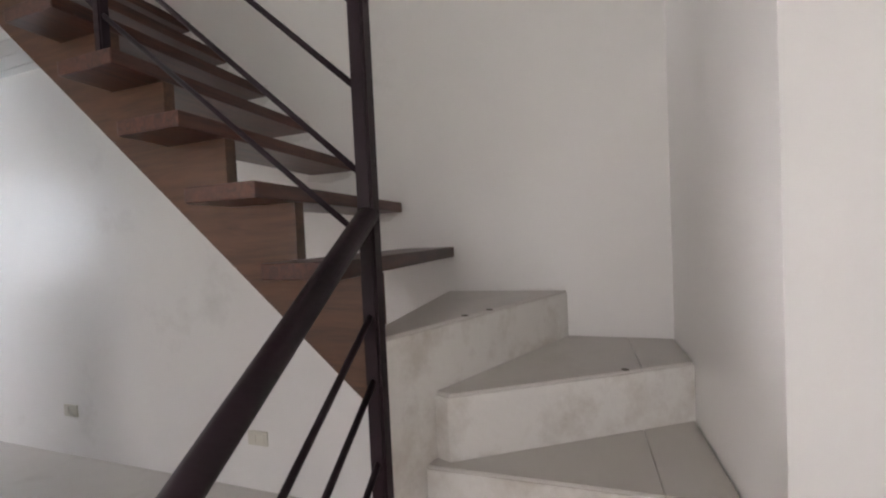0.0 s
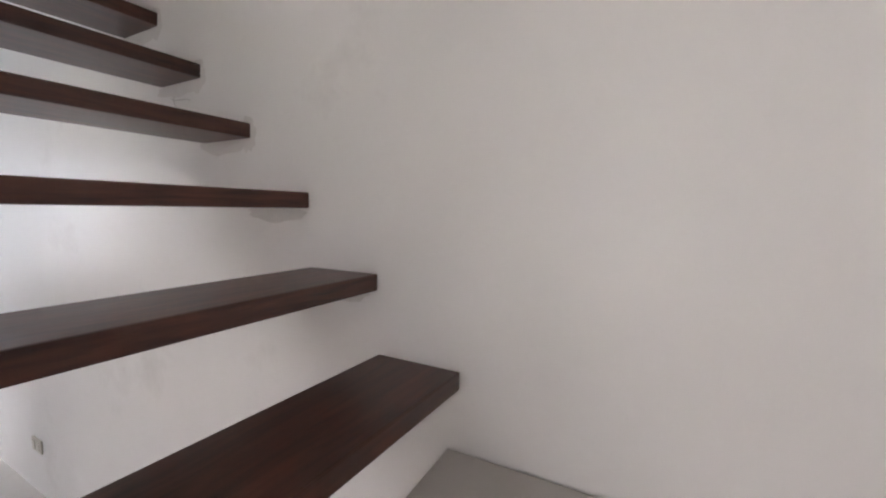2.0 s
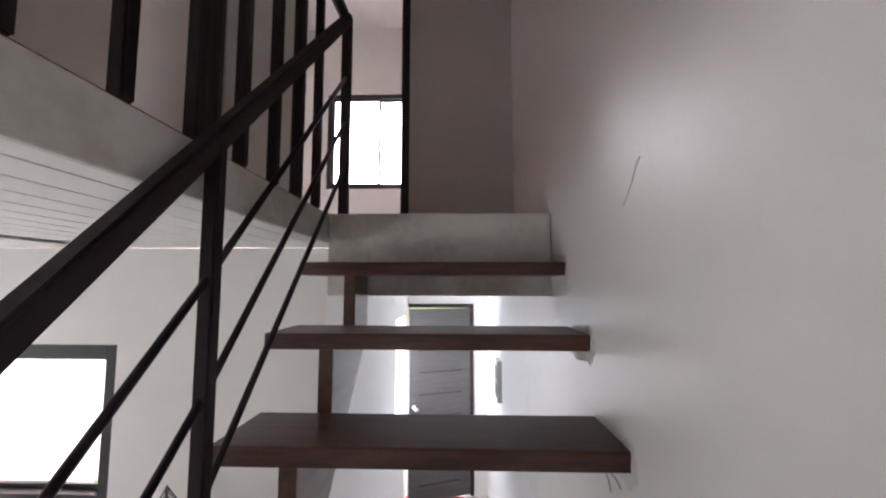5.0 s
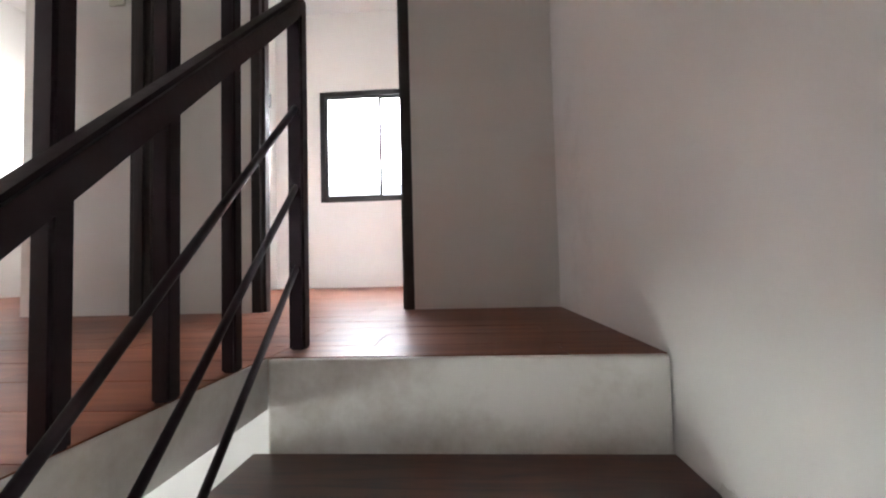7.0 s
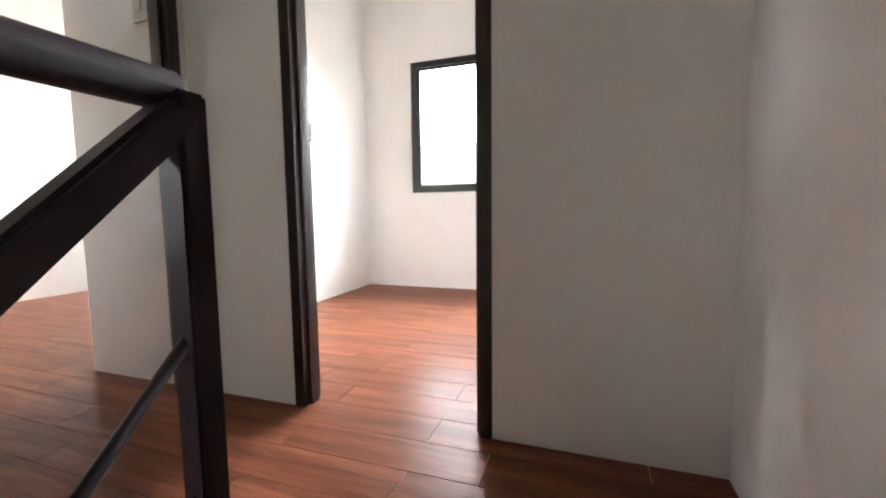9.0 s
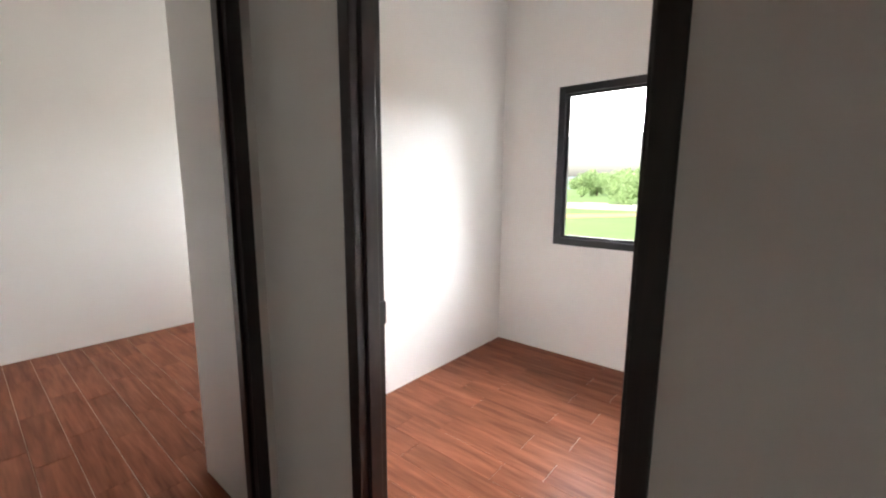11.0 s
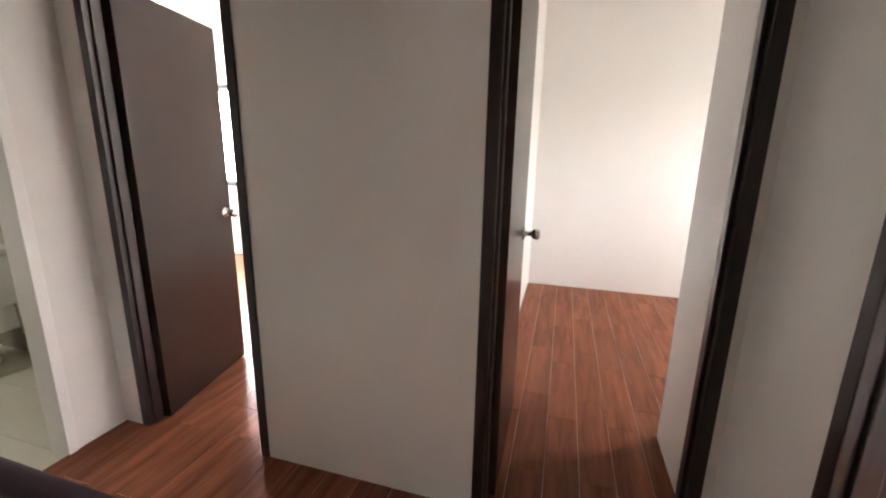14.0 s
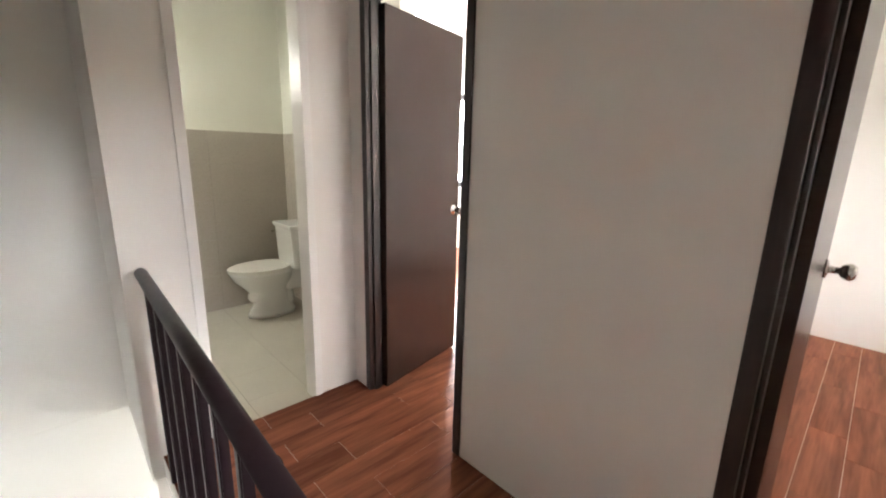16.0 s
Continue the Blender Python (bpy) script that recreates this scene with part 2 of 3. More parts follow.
def prism(points, axis, a, b, bevel=0.0):
    """An outline in the other two axes, drawn out along one axis from a to b."""
    bm = bmesh.new()

    def place(u, v, w):
        return {"x": (w, u, v), "y": (u, w, v), "z": (u, v, w)}[axis]

    low = [bm.verts.new(place(u, v, a)) for u, v in points]
    top = [bm.verts.new(place(u, v, b)) for u, v in points]
    bm.faces.new(low)
    bm.faces.new(top)
    n = len(points)
    for i in range(n):
        bm.faces.new((low[i], low[(i + 1) % n], top[(i + 1) % n], top[i]))
    bmesh.ops.recalc_face_normals(bm, faces=bm.faces)
    if bevel:
        bmesh.ops.bevel(bm, geom=list(bm.edges), offset=bevel, segments=2, affect="EDGES", profile=0.6)
    return bm


def add_rod(bm, a, b, radius, sides=12):
    a, b = Vector(a), Vector(b)
    turn = (b - a).to_track_quat("Z", "Y").to_matrix().to_4x4()
    bmesh.ops.create_cone(bm, cap_ends=True, segments=sides, radius1=radius, radius2=radius, depth=(b - a).length,
                          matrix=Matrix.Translation((a + b) / 2) @ turn)
    return bm


def rod(a, b, radius, sides=12):
    return add_rod(bmesh.new(), a, b, radius, sides)


def lathe(profile, sides=32, centre=(0, 0, 0), sx=1.0, sy=1.0):
    """A body of revolution about z from (radius, height) pairs."""
    bm = bmesh.new()
    rings = []
    for r, z in profile:
        rings.append([bm.verts.new((centre[0] + sx * r * math.cos(2 * math.pi * i / sides), centre[1] + sy * r * math.sin(2 * math.pi * i / sides), centre[2] + z))
                      for i in range(sides)])
    for p, q in zip(rings, rings[1:]):
        for i in range(sides):
            bm.faces.new((p[i], p[(i + 1) % sides], q[(i + 1) % sides], q[i]))
    bm.faces.new(rings[0][::-1])
    bm.faces.new(rings[-1])
    return bm


def slab_with_holes(name, axis, at, thick, u0, u1, z0, z1, holes, mat):
    """A wall along x (axis 'y') or along y (axis 'x') with openings that go through it."""
    us = sorted({u0, u1, *[h[0] for h in holes], *[h[1] for h in holes]})
    zs = sorted({z0, z1, *[h[2] for h in holes], *[h[3] for h in holes]})
    bm = bmesh.new()

    def solid(i, j):
        if not (0 <= i < len(us) - 1 and 0 <= j < len(zs) - 1):
            return False
        u, z = (us[i] + us[i + 1]) / 2, (zs[j] + zs[j + 1]) / 2
        return not any(h[0] < u < h[1] and h[2] < z < h[3] for h in holes)

    verts = {}

    def v(u, w, z):
        key = (round(u, 4), round(w, 4), round(z, 4))
        if key not in verts:
            verts[key] = bm.verts.new((w, u, z) if axis == "x" else (u, w, z))
        return verts[key]

    a, b = at, at + thick
    for i in range(len(us) - 1):
        for j in range(len(zs) - 1):
            if not solid(i, j):
                continue
            p, q, r, s = us[i], us[i + 1], zs[j], zs[j + 1]
            bm.faces.new((v(p, a, r), v(q, a, r), v(q, a, s), v(p, a, s)))
            bm.faces.new((v(p, b, r), v(p, b, s), v(q, b, s), v(q, b, r)))
            if not solid(i - 1, j):
                bm.faces.new((v(p, a, r), v(p, a, s), v(p, b, s), v(p, b, r)))
            if not solid(i + 1, j):
                bm.faces.new((v(q, a, r), v(q, b, r), v(q, b, s), v(q, a, s)))
            if not solid(i, j - 1):
                bm.faces.new((v(p, a, r), v(p, b, r), v(q, b, r), v(q, a, r)))
            if not solid(i, j + 1):
                bm.faces.new((v(p, a, s), v(q, a, s), v(q, b, s), v(p, b, s)))
    bmesh.ops.recalc_face_normals(bm, faces=bm.faces)
    return tagged(mesh_object(name, bm, mat), kind="structure")


def structure(name, bm, mat, label="", category=""):
    return tagged(mesh_object(name, bm, mat), label, category, kind="structure")


# ---- sizes of the house ----
R, G = 0.190, 0.2165
Z0, Y1 = 0.947, 0.768
W = 0.166
C3 = 0.962
ZG, Z1, ZT = -0.01, 2.46, 5.25
ZC = 2.36
YL = 2.26
YN, YF = 3.172, 5.455
XW, XF = -1.727, -4.66
YB, XB = 0.69, -0.74
XE = -0.80
DTOP = 4.45
TW = 0.08

# ---- shell ----
structure("wall_stair", box((0.0, -3.2, ZG - 0.2), (0.15, YF + 0.15, ZT)), PAINT_GLOSS, "semi-gloss off-white painted wall beside the stair", "wall")
structure("wall_stair_south", box((-0.81, -2.0, ZG - 0.2), (0.0, 0.0, 2.38)), PAINT, "off-white painted wall closing the winder corner", "wall")
structure("wall_stair_south_upper", box((XB, -0.12, 2.381), (0.0, 0.0, ZT)), PAINT, "off-white painted wall above the winder", "wall")
# both openings are unseen additions, for the rear room and living room lamps
slab_with_holes("wall_west", "x", XF - 0.15, 0.15, -3.2, YF + 0.15, ZG - 0.2, ZT, [(-2.25, -1.05, 3.31, 4.50), (-0.1, 2.1, 0.65, 1.95)], PAINT)
slab_with_holes("wall_south", "y", -3.35, 0.15, XF - 0.15, 0.15, ZG - 0.2, ZT, [], PAINT)
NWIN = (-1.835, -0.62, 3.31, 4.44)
# assumed west bedroom opening, unseen, sized to suit the room's brightness
WWIN = (-4.3, -3.5, 3.75, 4.5)
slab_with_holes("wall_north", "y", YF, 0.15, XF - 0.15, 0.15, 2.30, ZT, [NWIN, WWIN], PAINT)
slab_with_holes("wall_north_lower", "y", 5.40, 0.15, -1.15, 0.0, ZG - 0.2, 2.30, [(-0.915, -0.145, ZG - 0.2, 2.0)], PAINT)
slab_with_holes("wall_living_north", "y", 2.50, 0.15, XF, -0.86, ZG - 0.2, 2.359, [(-2.9, -1.725, 1.315, 1.96)], PAINT)
# the opening is made up, to let the corridor lamp in
slab_with_holes("wall_corridor", "x", -0.96, 0.10, 2.651, 5.398, ZG - 0.2, 2.33, [(4.45, 5.15, 0.9, 1.9)], PAINT)
structure("ceiling_upper", box((XF - 0.15, -3.35, ZT), (0.15, YF + 0.15, ZT + 0.1)), CEIL, "plain white upper ceiling", "ceiling")

# upper partitions
slab_with_holes("wall_hall_north", "y", YN, TW, -2.385, -0.001, Z1 - 0.1, ZT, [(-1.312, -0.606, Z1 - 0.1, DTOP)], PAINT_WARM)
slab_with_holes("wall_hall_west", "x", XW - TW, TW, YB - 0.1, YN - 0.001, Z1 - 0.1, ZT, [(0.80, 1.518, Z1 - 0.1, DTOP), (2.412, 3.142, Z1 - 0.1, DTOP)], PAINT_WARM)
slab_with_holes("wall_bathroom_north", "y", YB - 0.10, 0.10, XW + 0.001, XB, Z1 - 0.1, ZT, [(-1.513, -0.965, Z1 - 0.1, DTOP)], PAINT_WARM)
structure("wall_bathroom_east", box((XB - 0.10, -0.003, 2.382), (XB, YB - 0.101, ZT)), PAINT)
structure("wall_bathroom_east_rear", box((XB - 0.10, -1.25, 2.39), (XB - 0.001, -0.121, ZT)), PAINT)
structure("wall_bathroom_south", box((-2.11, -1.15, 2.39), (XB - 0.101, -1.05, ZT)), PAINT_CREAM)
structure("wall_bathroom_west", box((-2.21, -1.049, 2.39), (-2.11, YB - 0.101, ZT)), PAINT_CREAM)
structure("wall_room_divider", box((-2.385, YN + TW + 0.001, Z1 - 0.1), (-2.287, YF - 0.001, ZT)), PAINT)
structure("wall_bedroom_divider", box((XF, 2.27, Z1 - 0.1), (XW - TW - 0.001, 2.37, ZT)), PAINT)
structure("wall_bedroom_east", box((-2.21, -3.199, Z1 - 0.1), (-2.11, -1.151, ZT)), PAINT)

# floor slabs (plank beds) and the ceiling of white boards below
structure("floor_upper", prism([(XF, YB), (XE, YB), (XE, YL), (0, YL), (0, YF), (XF, YF)], "z", 2.385, Z1 - 0.0026), PLANKGROUT, "upper floor bed with grey-brown grout lines", "floor")
structure("floor_bedroom", box((XF, -3.2, 2.385), (-2.211, YB - 0.001, Z1 - 0.0026)), PLANKGROUT)
structure("floor_bathroom", box((-2.11, -1.05, 2.39), (XB - 0.101, YB - 0.002, 2.42)), BATHFLOOR, "cream tiled bathroom floor", "floor")
structure("floor_edge_west", box((XE - 0.001, YB, ZC - 0.003), (XE + 0.014, YL, Z1 - 0.002), 0.003), CONCRETE, "plastered edge of the upper floor", "floor edge")
structure("floor_edge_landing", box((XE + 0.02, YL - 0.015, 2.17), (-0.002, YL + 0.15, Z1 - 0.002), 0.006), CONCRETE, "stained white plastered edge below the landing", "floor edge")
structure("floor_ground", box((XF, -3.2, ZG - 0.2), (0.0, 5.40, ZG)), TILE, "light grey tiled ground floor", "floor")


def boards(name, x0, x1, y0, y1, z):
    bm = bmesh.new()
    w, x = 0.10, x0
    while x < x1 - 0.01:
        add_box(bm, (x, y0, z), (min(x + w - 0.006, x1), y1, z + 0.012))
        x += w
    add_box(bm, (x0, y0, z + 0.012), (x1, y1, z + 0.02))
    return structure(name, bm, CEIL, "white grooved board ceiling", "ceiling")


boards("ceiling_living", XF, XE, YB, 2.50, ZC)
boards("ceiling_living_south", XF, XB, -3.2, YB - 0.001, ZC)
boards("ceiling_corridor", -0.86, 0.0, 2.42, 5.40, 2.265)

# ---- stair ----
def tread_y(k):
    return Y1 + G * (k - 1)


def tread_z(k):
    return Z0 + R * k


def concrete_steps():
    stair = empty("winder_stair", (-0.5, 0.4, ZG), label="whitewashed concrete winder steps with grey tiled tops and dirty risers", category="stairs")
    outlines = [
        ([(-1.36, 0.0), (-1.08, 0.0), (-1.08, 0.66), (-1.36, 0.66)], C3 - 5 * W),
        ([(-1.12, 0.0), (-0.85, 0.0), (-0.85, 0.66), (-1.12, 0.66)], C3 - 4 * W),
        ([(-0.885, 0.0), (-0.60, 0.0), (-0.60, 0.66), (-0.885, 0.66)], C3 - 3 * W),
        ([(-0.645, 0.0), (0.0, 0.0), (0.0, 0.34), (-0.60, 0.66), (-0.66, 0.66)], C3 - 2 * W),
        ([(-0.262, 0.0), (0.0, 0.0), (0.0, 0.40), (-0.60, 0.70), (-0.632, 0.608)], C3 - W),
        ([(0.0, 0.344), (0.0, 0.796), (-0.742, 0.760), (-0.750, 0.708)], C3),
    ]

    def clip(pts, y0, keep_above):
        out = []
        for (ax, ay), (bx, by) in zip(pts, pts[1:] + pts[:1]):
            ina, inb = (ay >= y0) == keep_above, (by >= y0) == keep_above
            if ina:
                out.append((ax, ay))
            if ina != inb:
                f = (y0 - ay) / (by - ay)
                out.append((ax + f * (bx - ax), y0))
        return out

    for pts, z in outlines:
        body = part("step", prism([(x + 0.5, y - 0.4) for x, y in pts], "z", 0.0, z - ZG - 0.008, 0.004), CONCRETE, stair)
        cx, cy = sum(p[0] for p in pts) / len(pts), sum(p[1] for p in pts) / len(pts)
        top = [((x - cx) * 0.985 + cx, (y - cy) * 0.985 + cy) for x, y in pts]
        pieces = [clip(top, 0.1435, False), clip(top, 0.1465, True)] if min(y for _, y in pts) < 0.1 else [top]
        for piece in pieces:
            part("step_tile", prism([(x + 0.5, y - 0.4) for x, y in piece], "z", z - ZG - 0.008, z - ZG), TILE, body, "light grey ceramic step tile")
    for x, y, z in ((-0.405, 0.546, C3), (-0.495, 0.594, C3), (-0.365, 0.188, C3 - W)):
        part("paint_spot", lathe([(0.011, 0.0), (0.010, 0.0012), (0.003, 0.0015)], 10, (x + 0.5, y - 0.4, z - ZG)), SPOT, stair, "small dark dried cement spot")
    return stair


concrete_steps()


def stringer():
    low = lambda y: 0.993 + 0.877 * (y - 1.056)  # noqa: E731
    pts = [(0.80, low(0.80)), (0.80, C3 + 0.004), (0.758, C3 + 0.004), (0.758, tread_z(1) - 0.04)]
    for k in range(2, 8):
        y = tread_y(k) + 0.002
        pts += [(y, tread_z(k - 1) - 0.04), (y, tread_z(k) - 0.04)]
    pts += [(YL - 0.016, tread_z(7) - 0.04), (YL - 0.016, low(YL))]
    ob = mesh_object("stair_stringer", prism(pts, "x", -0.672, -0.636, 0.002), STRING)
    return tagged(ob, "brown varnished saw-tooth stringer carrying the open treads", "stringer")


stringer()
treads = []
for k in range(1, 8):
    y, z = tread_y(k), tread_z(k)
    bm = box((-0.405, 0.0, -0.04), (0.404, 0.214 if k < 7 else YL - 0.0155 - y, 0.0), 0.004)
    t = mesh_object("stair_tread", bm, TREAD)
    t.location = (-0.405, y, z)
    treads.append(tagged(t, "dark-stained wooden open stair tread", "stair tread", "open stair treads"))

# ---- plaster damage on the stair wall ----
CRACK = material("grey_plaster_crack", (0.60, 0.58, 0.55), 0.9, scale=30, vary=0.2, bump=0.3)
FILLER = material("rough_plaster_filler", (0.74, 0.715, 0.68), 0.85, scale=18, vary=0.06, bump=0.6, fine=60)


def plaster_crack(y, z, rise, run, steps, seed):
    """A hairline crack that wanders over the wall."""
    rnd = random.Random(seed)
    bm = bmesh.new()
    p = Vector((-0.0006, y, z))
    for i in range(steps):
        q = p + Vector((0, run / steps + rnd.uniform(-0.008, 0.008), rise / steps + rnd.uniform(-0.010, 0.010)))
        add_rod(bm, p, q, 0.0011 + 0.0009 * rnd.random(), 5)
        p = q
    part("crack", bm, CRACK, bpy.data.objects["wall_stair"], "thin grey crack in the plaster")


def filler_patch(y, z, w, h, seed):
    """A thin uneven smear of filler where a tread enters the wall."""
    rnd = random.Random(seed)
    bm = bmesh.new()
    rim = []
    for i in range(22):
        a = 2 * math.pi * i / 22
        k = 0.72 + 0.28 * rnd.random()
        rim.append(bm.verts.new((-0.0008, y + w * k * math.cos(a), z + h * k * math.sin(a))))
    mid = [bm.verts.new((-0.0035 - 0.002 * rnd.random(), y + 0.6 * (v.co.y - y), z + 0.6 * (v.co.z - z))) for v in rim]
    for i in range(22):
        bm.faces.new((rim[i], rim[(i + 1) % 22], mid[(i + 1) % 22], mid[i]))
    bm.faces.new(mid)
    bmesh.ops.recalc_face_normals(bm, faces=bm.faces)
    part("filler_patch", bm, FILLER, bpy.data.objects["wall_stair"], "rough smear of plaster filler beside a tread", smooth=True)


plaster_crack(1.635, 2.365, 0.05, -0.065, 6, 3)
plaster_crack(1.80, 1.845, -0.07, -0.04, 6, 8)
plaster_crack(1.70, 1.80, 0.05, 0.09, 5, 9)
for k in range(2, 8):
    filler_patch(tread_y(k) + 0.13, tread_z(k) - 0.052, 0.13, 0.030, 40 + k)
    if k > 3:
        filler_patch(tread_y(k) + 0.02, tread_z(k) - 0.030, 0.045, 0.055, 60 + k)

# ---- railings ----
def square_tube(a, b, w, d=None, round_to=0.14):
    """A square steel tube between two points, upright or level."""
    a, b = Vector(a), Vector(b)
    d = d or w
    bm = bmesh.new()
    turn = (b - a).to_track_quat("Z", "Y").to_matrix().to_4x4()
    made = bmesh.ops.create_cube(bm, size=1.0, matrix=Matrix.Translation((a + b) / 2) @ turn @ Matrix.Diagonal((w, d, (b - a).length, 1)))
    bmesh.ops.bevel(bm, geom=list({e for v in made["verts"] for e in v.link_edges}), offset=min(w, d) * round_to, segments=2 if round_to < 0.2 else 4, affect="EDGES")
    return bm


def stair_railing():
    x, xa, ya, yb, ym = -0.757, -0.766, 0.722, 2.348, 1.525
    rail = empty("stair_railing", (0, 0, 0), label="dark brown painted steel stair railing with three thin sloping rods", category="railing")
    top, foot = 3.250, 1.695
    mid = foot + (top - foot) * (ym - ya) / (yb - ya)
    part("newel_post", square_tube((xa, ya, C3 - 3 * W), (xa, ya, foot + 0.02), 0.038), STEEL, rail)
    part("newel_post", square_tube((x, yb, Z1), (x, yb, top + 0.016), 0.035, round_to=0.12), STEEL, rail)
    part("post", square_tube((x, ym, tread_z(4)), (x, ym, mid), 0.028), STEEL, rail)
    part("handrail", square_tube((xa, ya, foot), (x, yb - 0.006, top - 0.006), 0.035, 0.039, round_to=0.16), STEEL, rail)
    for za, zm, zb in ((1.495, 2.225, 3.015), (1.31, 2.022, 2.835), (1.17, 1.840, 2.655)):
        part("rod", rod((xa, ya, za), (x, ym, zm), 0.0072, 10), STEEL, rail, smooth=True)
        part("rod", rod((x, ym, zm), (x, yb, zb), 0.0072, 10), STEEL, rail, smooth=True)
    x1 = -1.70
    lz = lambda xx: 1.235 + 0.72 * (xx - xa)  # noqa: E731
    part("handrail", rod((xa, ya, lz(xa)), (x1, ya, lz(x1)), 0.023, 20), STEEL, rail, smooth=True)
    for drop in (0.21, 0.35, 0.53):
        part("rod", rod((xa, ya, lz(xa) - drop), (x1, ya, lz(x1) - drop), 0.0072, 10), STEEL, rail, smooth=True)
    part("post", square_tube((x1, ya, ZG), (x1, ya, lz(x1)), 0.034), STEEL, rail)
    for at in ((xa, ya, foot), (x1, ya, lz(x1))):
        bm = bmesh.new()
        bmesh.ops.create_uvsphere(bm, u_segments=16, v_segments=10, radius=0.0245, matrix=Matrix.Translation(at))
        part("rail_joint", bm, STEEL, rail, smooth=True)
    return rail


stair_railing()


def guard_railing():
    x, top = -0.800, Z1 + 0.835
    rail = empty("guard_railing", (x, 0, Z1), label="dark painted steel guard railing with upright square balusters around the stairwell", category="railing")
    part("handrail", rod((0.0, YB + 0.002, top - Z1 - 0.032), (0.030, 2.345, top - Z1 - 0.027), 0.0215, 20), STEEL, rail, smooth=True)
    y = 2.147
    while y > YB + 0.1:
        part("baluster", square_tube((0.005, y, 0), (0.005, y, top - Z1 - 0.04), 0.026), STEEL, rail)
        y -= 0.158
    return rail


guard_railing()


# ---- doors and frames ----
def knob_pair(leaf, at, axis, gap):
    """A round door knob with its rose on both faces of a leaf."""
    for side in (-1, 1):
        bm = lathe([(0.030, 0.0), (0.030, 0.006), (0.012, 0.010), (0.011, 0.035), (0.020, 0.040), (0.027, 0.052), (0.027, 0.064), (0.019, 0.074), (0.004, 0.077)], 24)
        d = Vector(axis) * side
        bm.transform(Matrix.Translation(Vector(at) + d * gap) @ d.to_track_quat("Z", "Y").to_matrix().to_4x4())
        part("door_knob", bm, CHROME, leaf, "round satin steel knob", smooth=True)


def frame_for(name, axis, at0, at1, u0, u1, z0, z1, width=0.045, rebate=True):
    """A dark wooden door frame: two jambs, a head and door stops, through the wall."""
    f = empty(name, (0, 0, 0), label="dark brown varnished wooden door frame in an off-white wall", category="door frame", kind="structure")

    def bar(nm, a, b, z_0, z_1, lo, hi):
        p, q = ((lo, a, z_0), (hi, b, z_1)) if axis == "x" else ((a, lo, z_0), (b, hi, z_1))
        part(nm, box(p, q, 0.003), FRAME, f)

    bar("jamb", u0, u0 + width, z0, z1, at0, at1)
    bar("jamb", u1 - width, u1, z0, z1, at0, at1)
    bar("frame_head", u0 + width + 0.0005, u1 - width - 0.0005, z1 - width, z1, at0, at1)
    mid = (at0 + at1) / 2
    bar("door_stop", u0 + width, u0 + width + 0.012, z0, z1 - width - 0.001, mid - 0.02, mid + 0.02)
    bar("door_stop", u1 - width - 0.012, u1 - width, z0, z1 - width - 0.001, mid - 0.02, mid + 0.02)
    return f


frame_for("door_frame_1", "y", YN - 0.006, YN + TW + 0.006, -1.312, -0.606, Z1, DTOP, 0.04)
west_frame = frame_for("door_frame_2", "x", XW - TW - 0.006, XW + 0.006, 2.412, 3.142, Z1, DTOP, 0.04)
part("strike_plate", box((XW - 0.052, 3.099, 3.38), (XW - 0.026, 3.103, 3.46), 0.001), CHROME, west_frame, "small steel strike plate")
frame_for("door_frame_3", "x", XW - TW - 0.006, XW + 0.006, 0.80, 1.518, Z1, DTOP, 0.04)


def hinged_door(name, hinge, angle, width, height, label):
    """A flush dark leaf, hinged on z at its near end, with knobs and hinges."""
    leaf = empty(name, hinge, label=label, category="door", kind="structure")
    leaf.rotation_euler = (0, 0, radians(angle))
    part("door_leaf", box((0.004, -0.02, 0.008), (width, 0.02, height), 0.003), DOORWOOD, leaf)
    knob_pair(leaf, (width - 0.06, 0, 0.94), (0, 1, 0), 0.02)
    part("latch_plate", box((width + 0.0005, -0.012, 0.89), (width + 0.003, 0.012, 0.99), 0.0005), CHROME, leaf)
    for z in (0.25, 1.0, 1.75):
        part("hinge", rod((0.0, 0.024, z - 0.045), (0.0, 0.024, z + 0.045), 0.007, 10), CHROME, leaf, smooth=True)
    return leaf


hinged_door("door_1", (XW - 0.07, 2.470, Z1), 180.5, 0.655, DTOP - Z1 - 0.055, "dark brown glossy flush door standing open into a bedroom")
hinged_door("door_2", (XW - 0.07, 0.862, Z1), 191, 0.655, DTOP - Z1 - 0.055, "dark brown glossy flush door standing open into the rear bedroom")
strike = box((-1.2725, YN + 0.05, Z1 + 0.93), (-1.262, YN + 0.082, Z1 + 0.99), 0.001)
tagged(mesh_object("strike_plate", strike, BLACKPLASTIC), "small dark strike plate on the door jamb", "strike plate")

# bathroom opening with pale casing
bf = empty("door_frame_4", (0, 0, 0), label="off-white painted bathroom door frame", category="door frame", kind="structure")
for a, b in ((-1.003, -0.963), (-1.515, -1.475)):
    part("jamb", box((a, YB - 0.108, 2.43), (b, YB + 0.008, DTOP), 0.003), PAINT, bf)
for z in (3.43, 4.12):
    part("hinge_plate", box((-1.0062, YB - 0.065, z), (-1.0032, YB - 0.030, z + 0.085), 0.0008), CHROME, bf, "small steel hinge plate")
part("frame_head", box((-1.474, YB - 0.108, DTOP - 0.042), (-1.004, YB + 0.008, DTOP), 0.003), PAINT, bf)


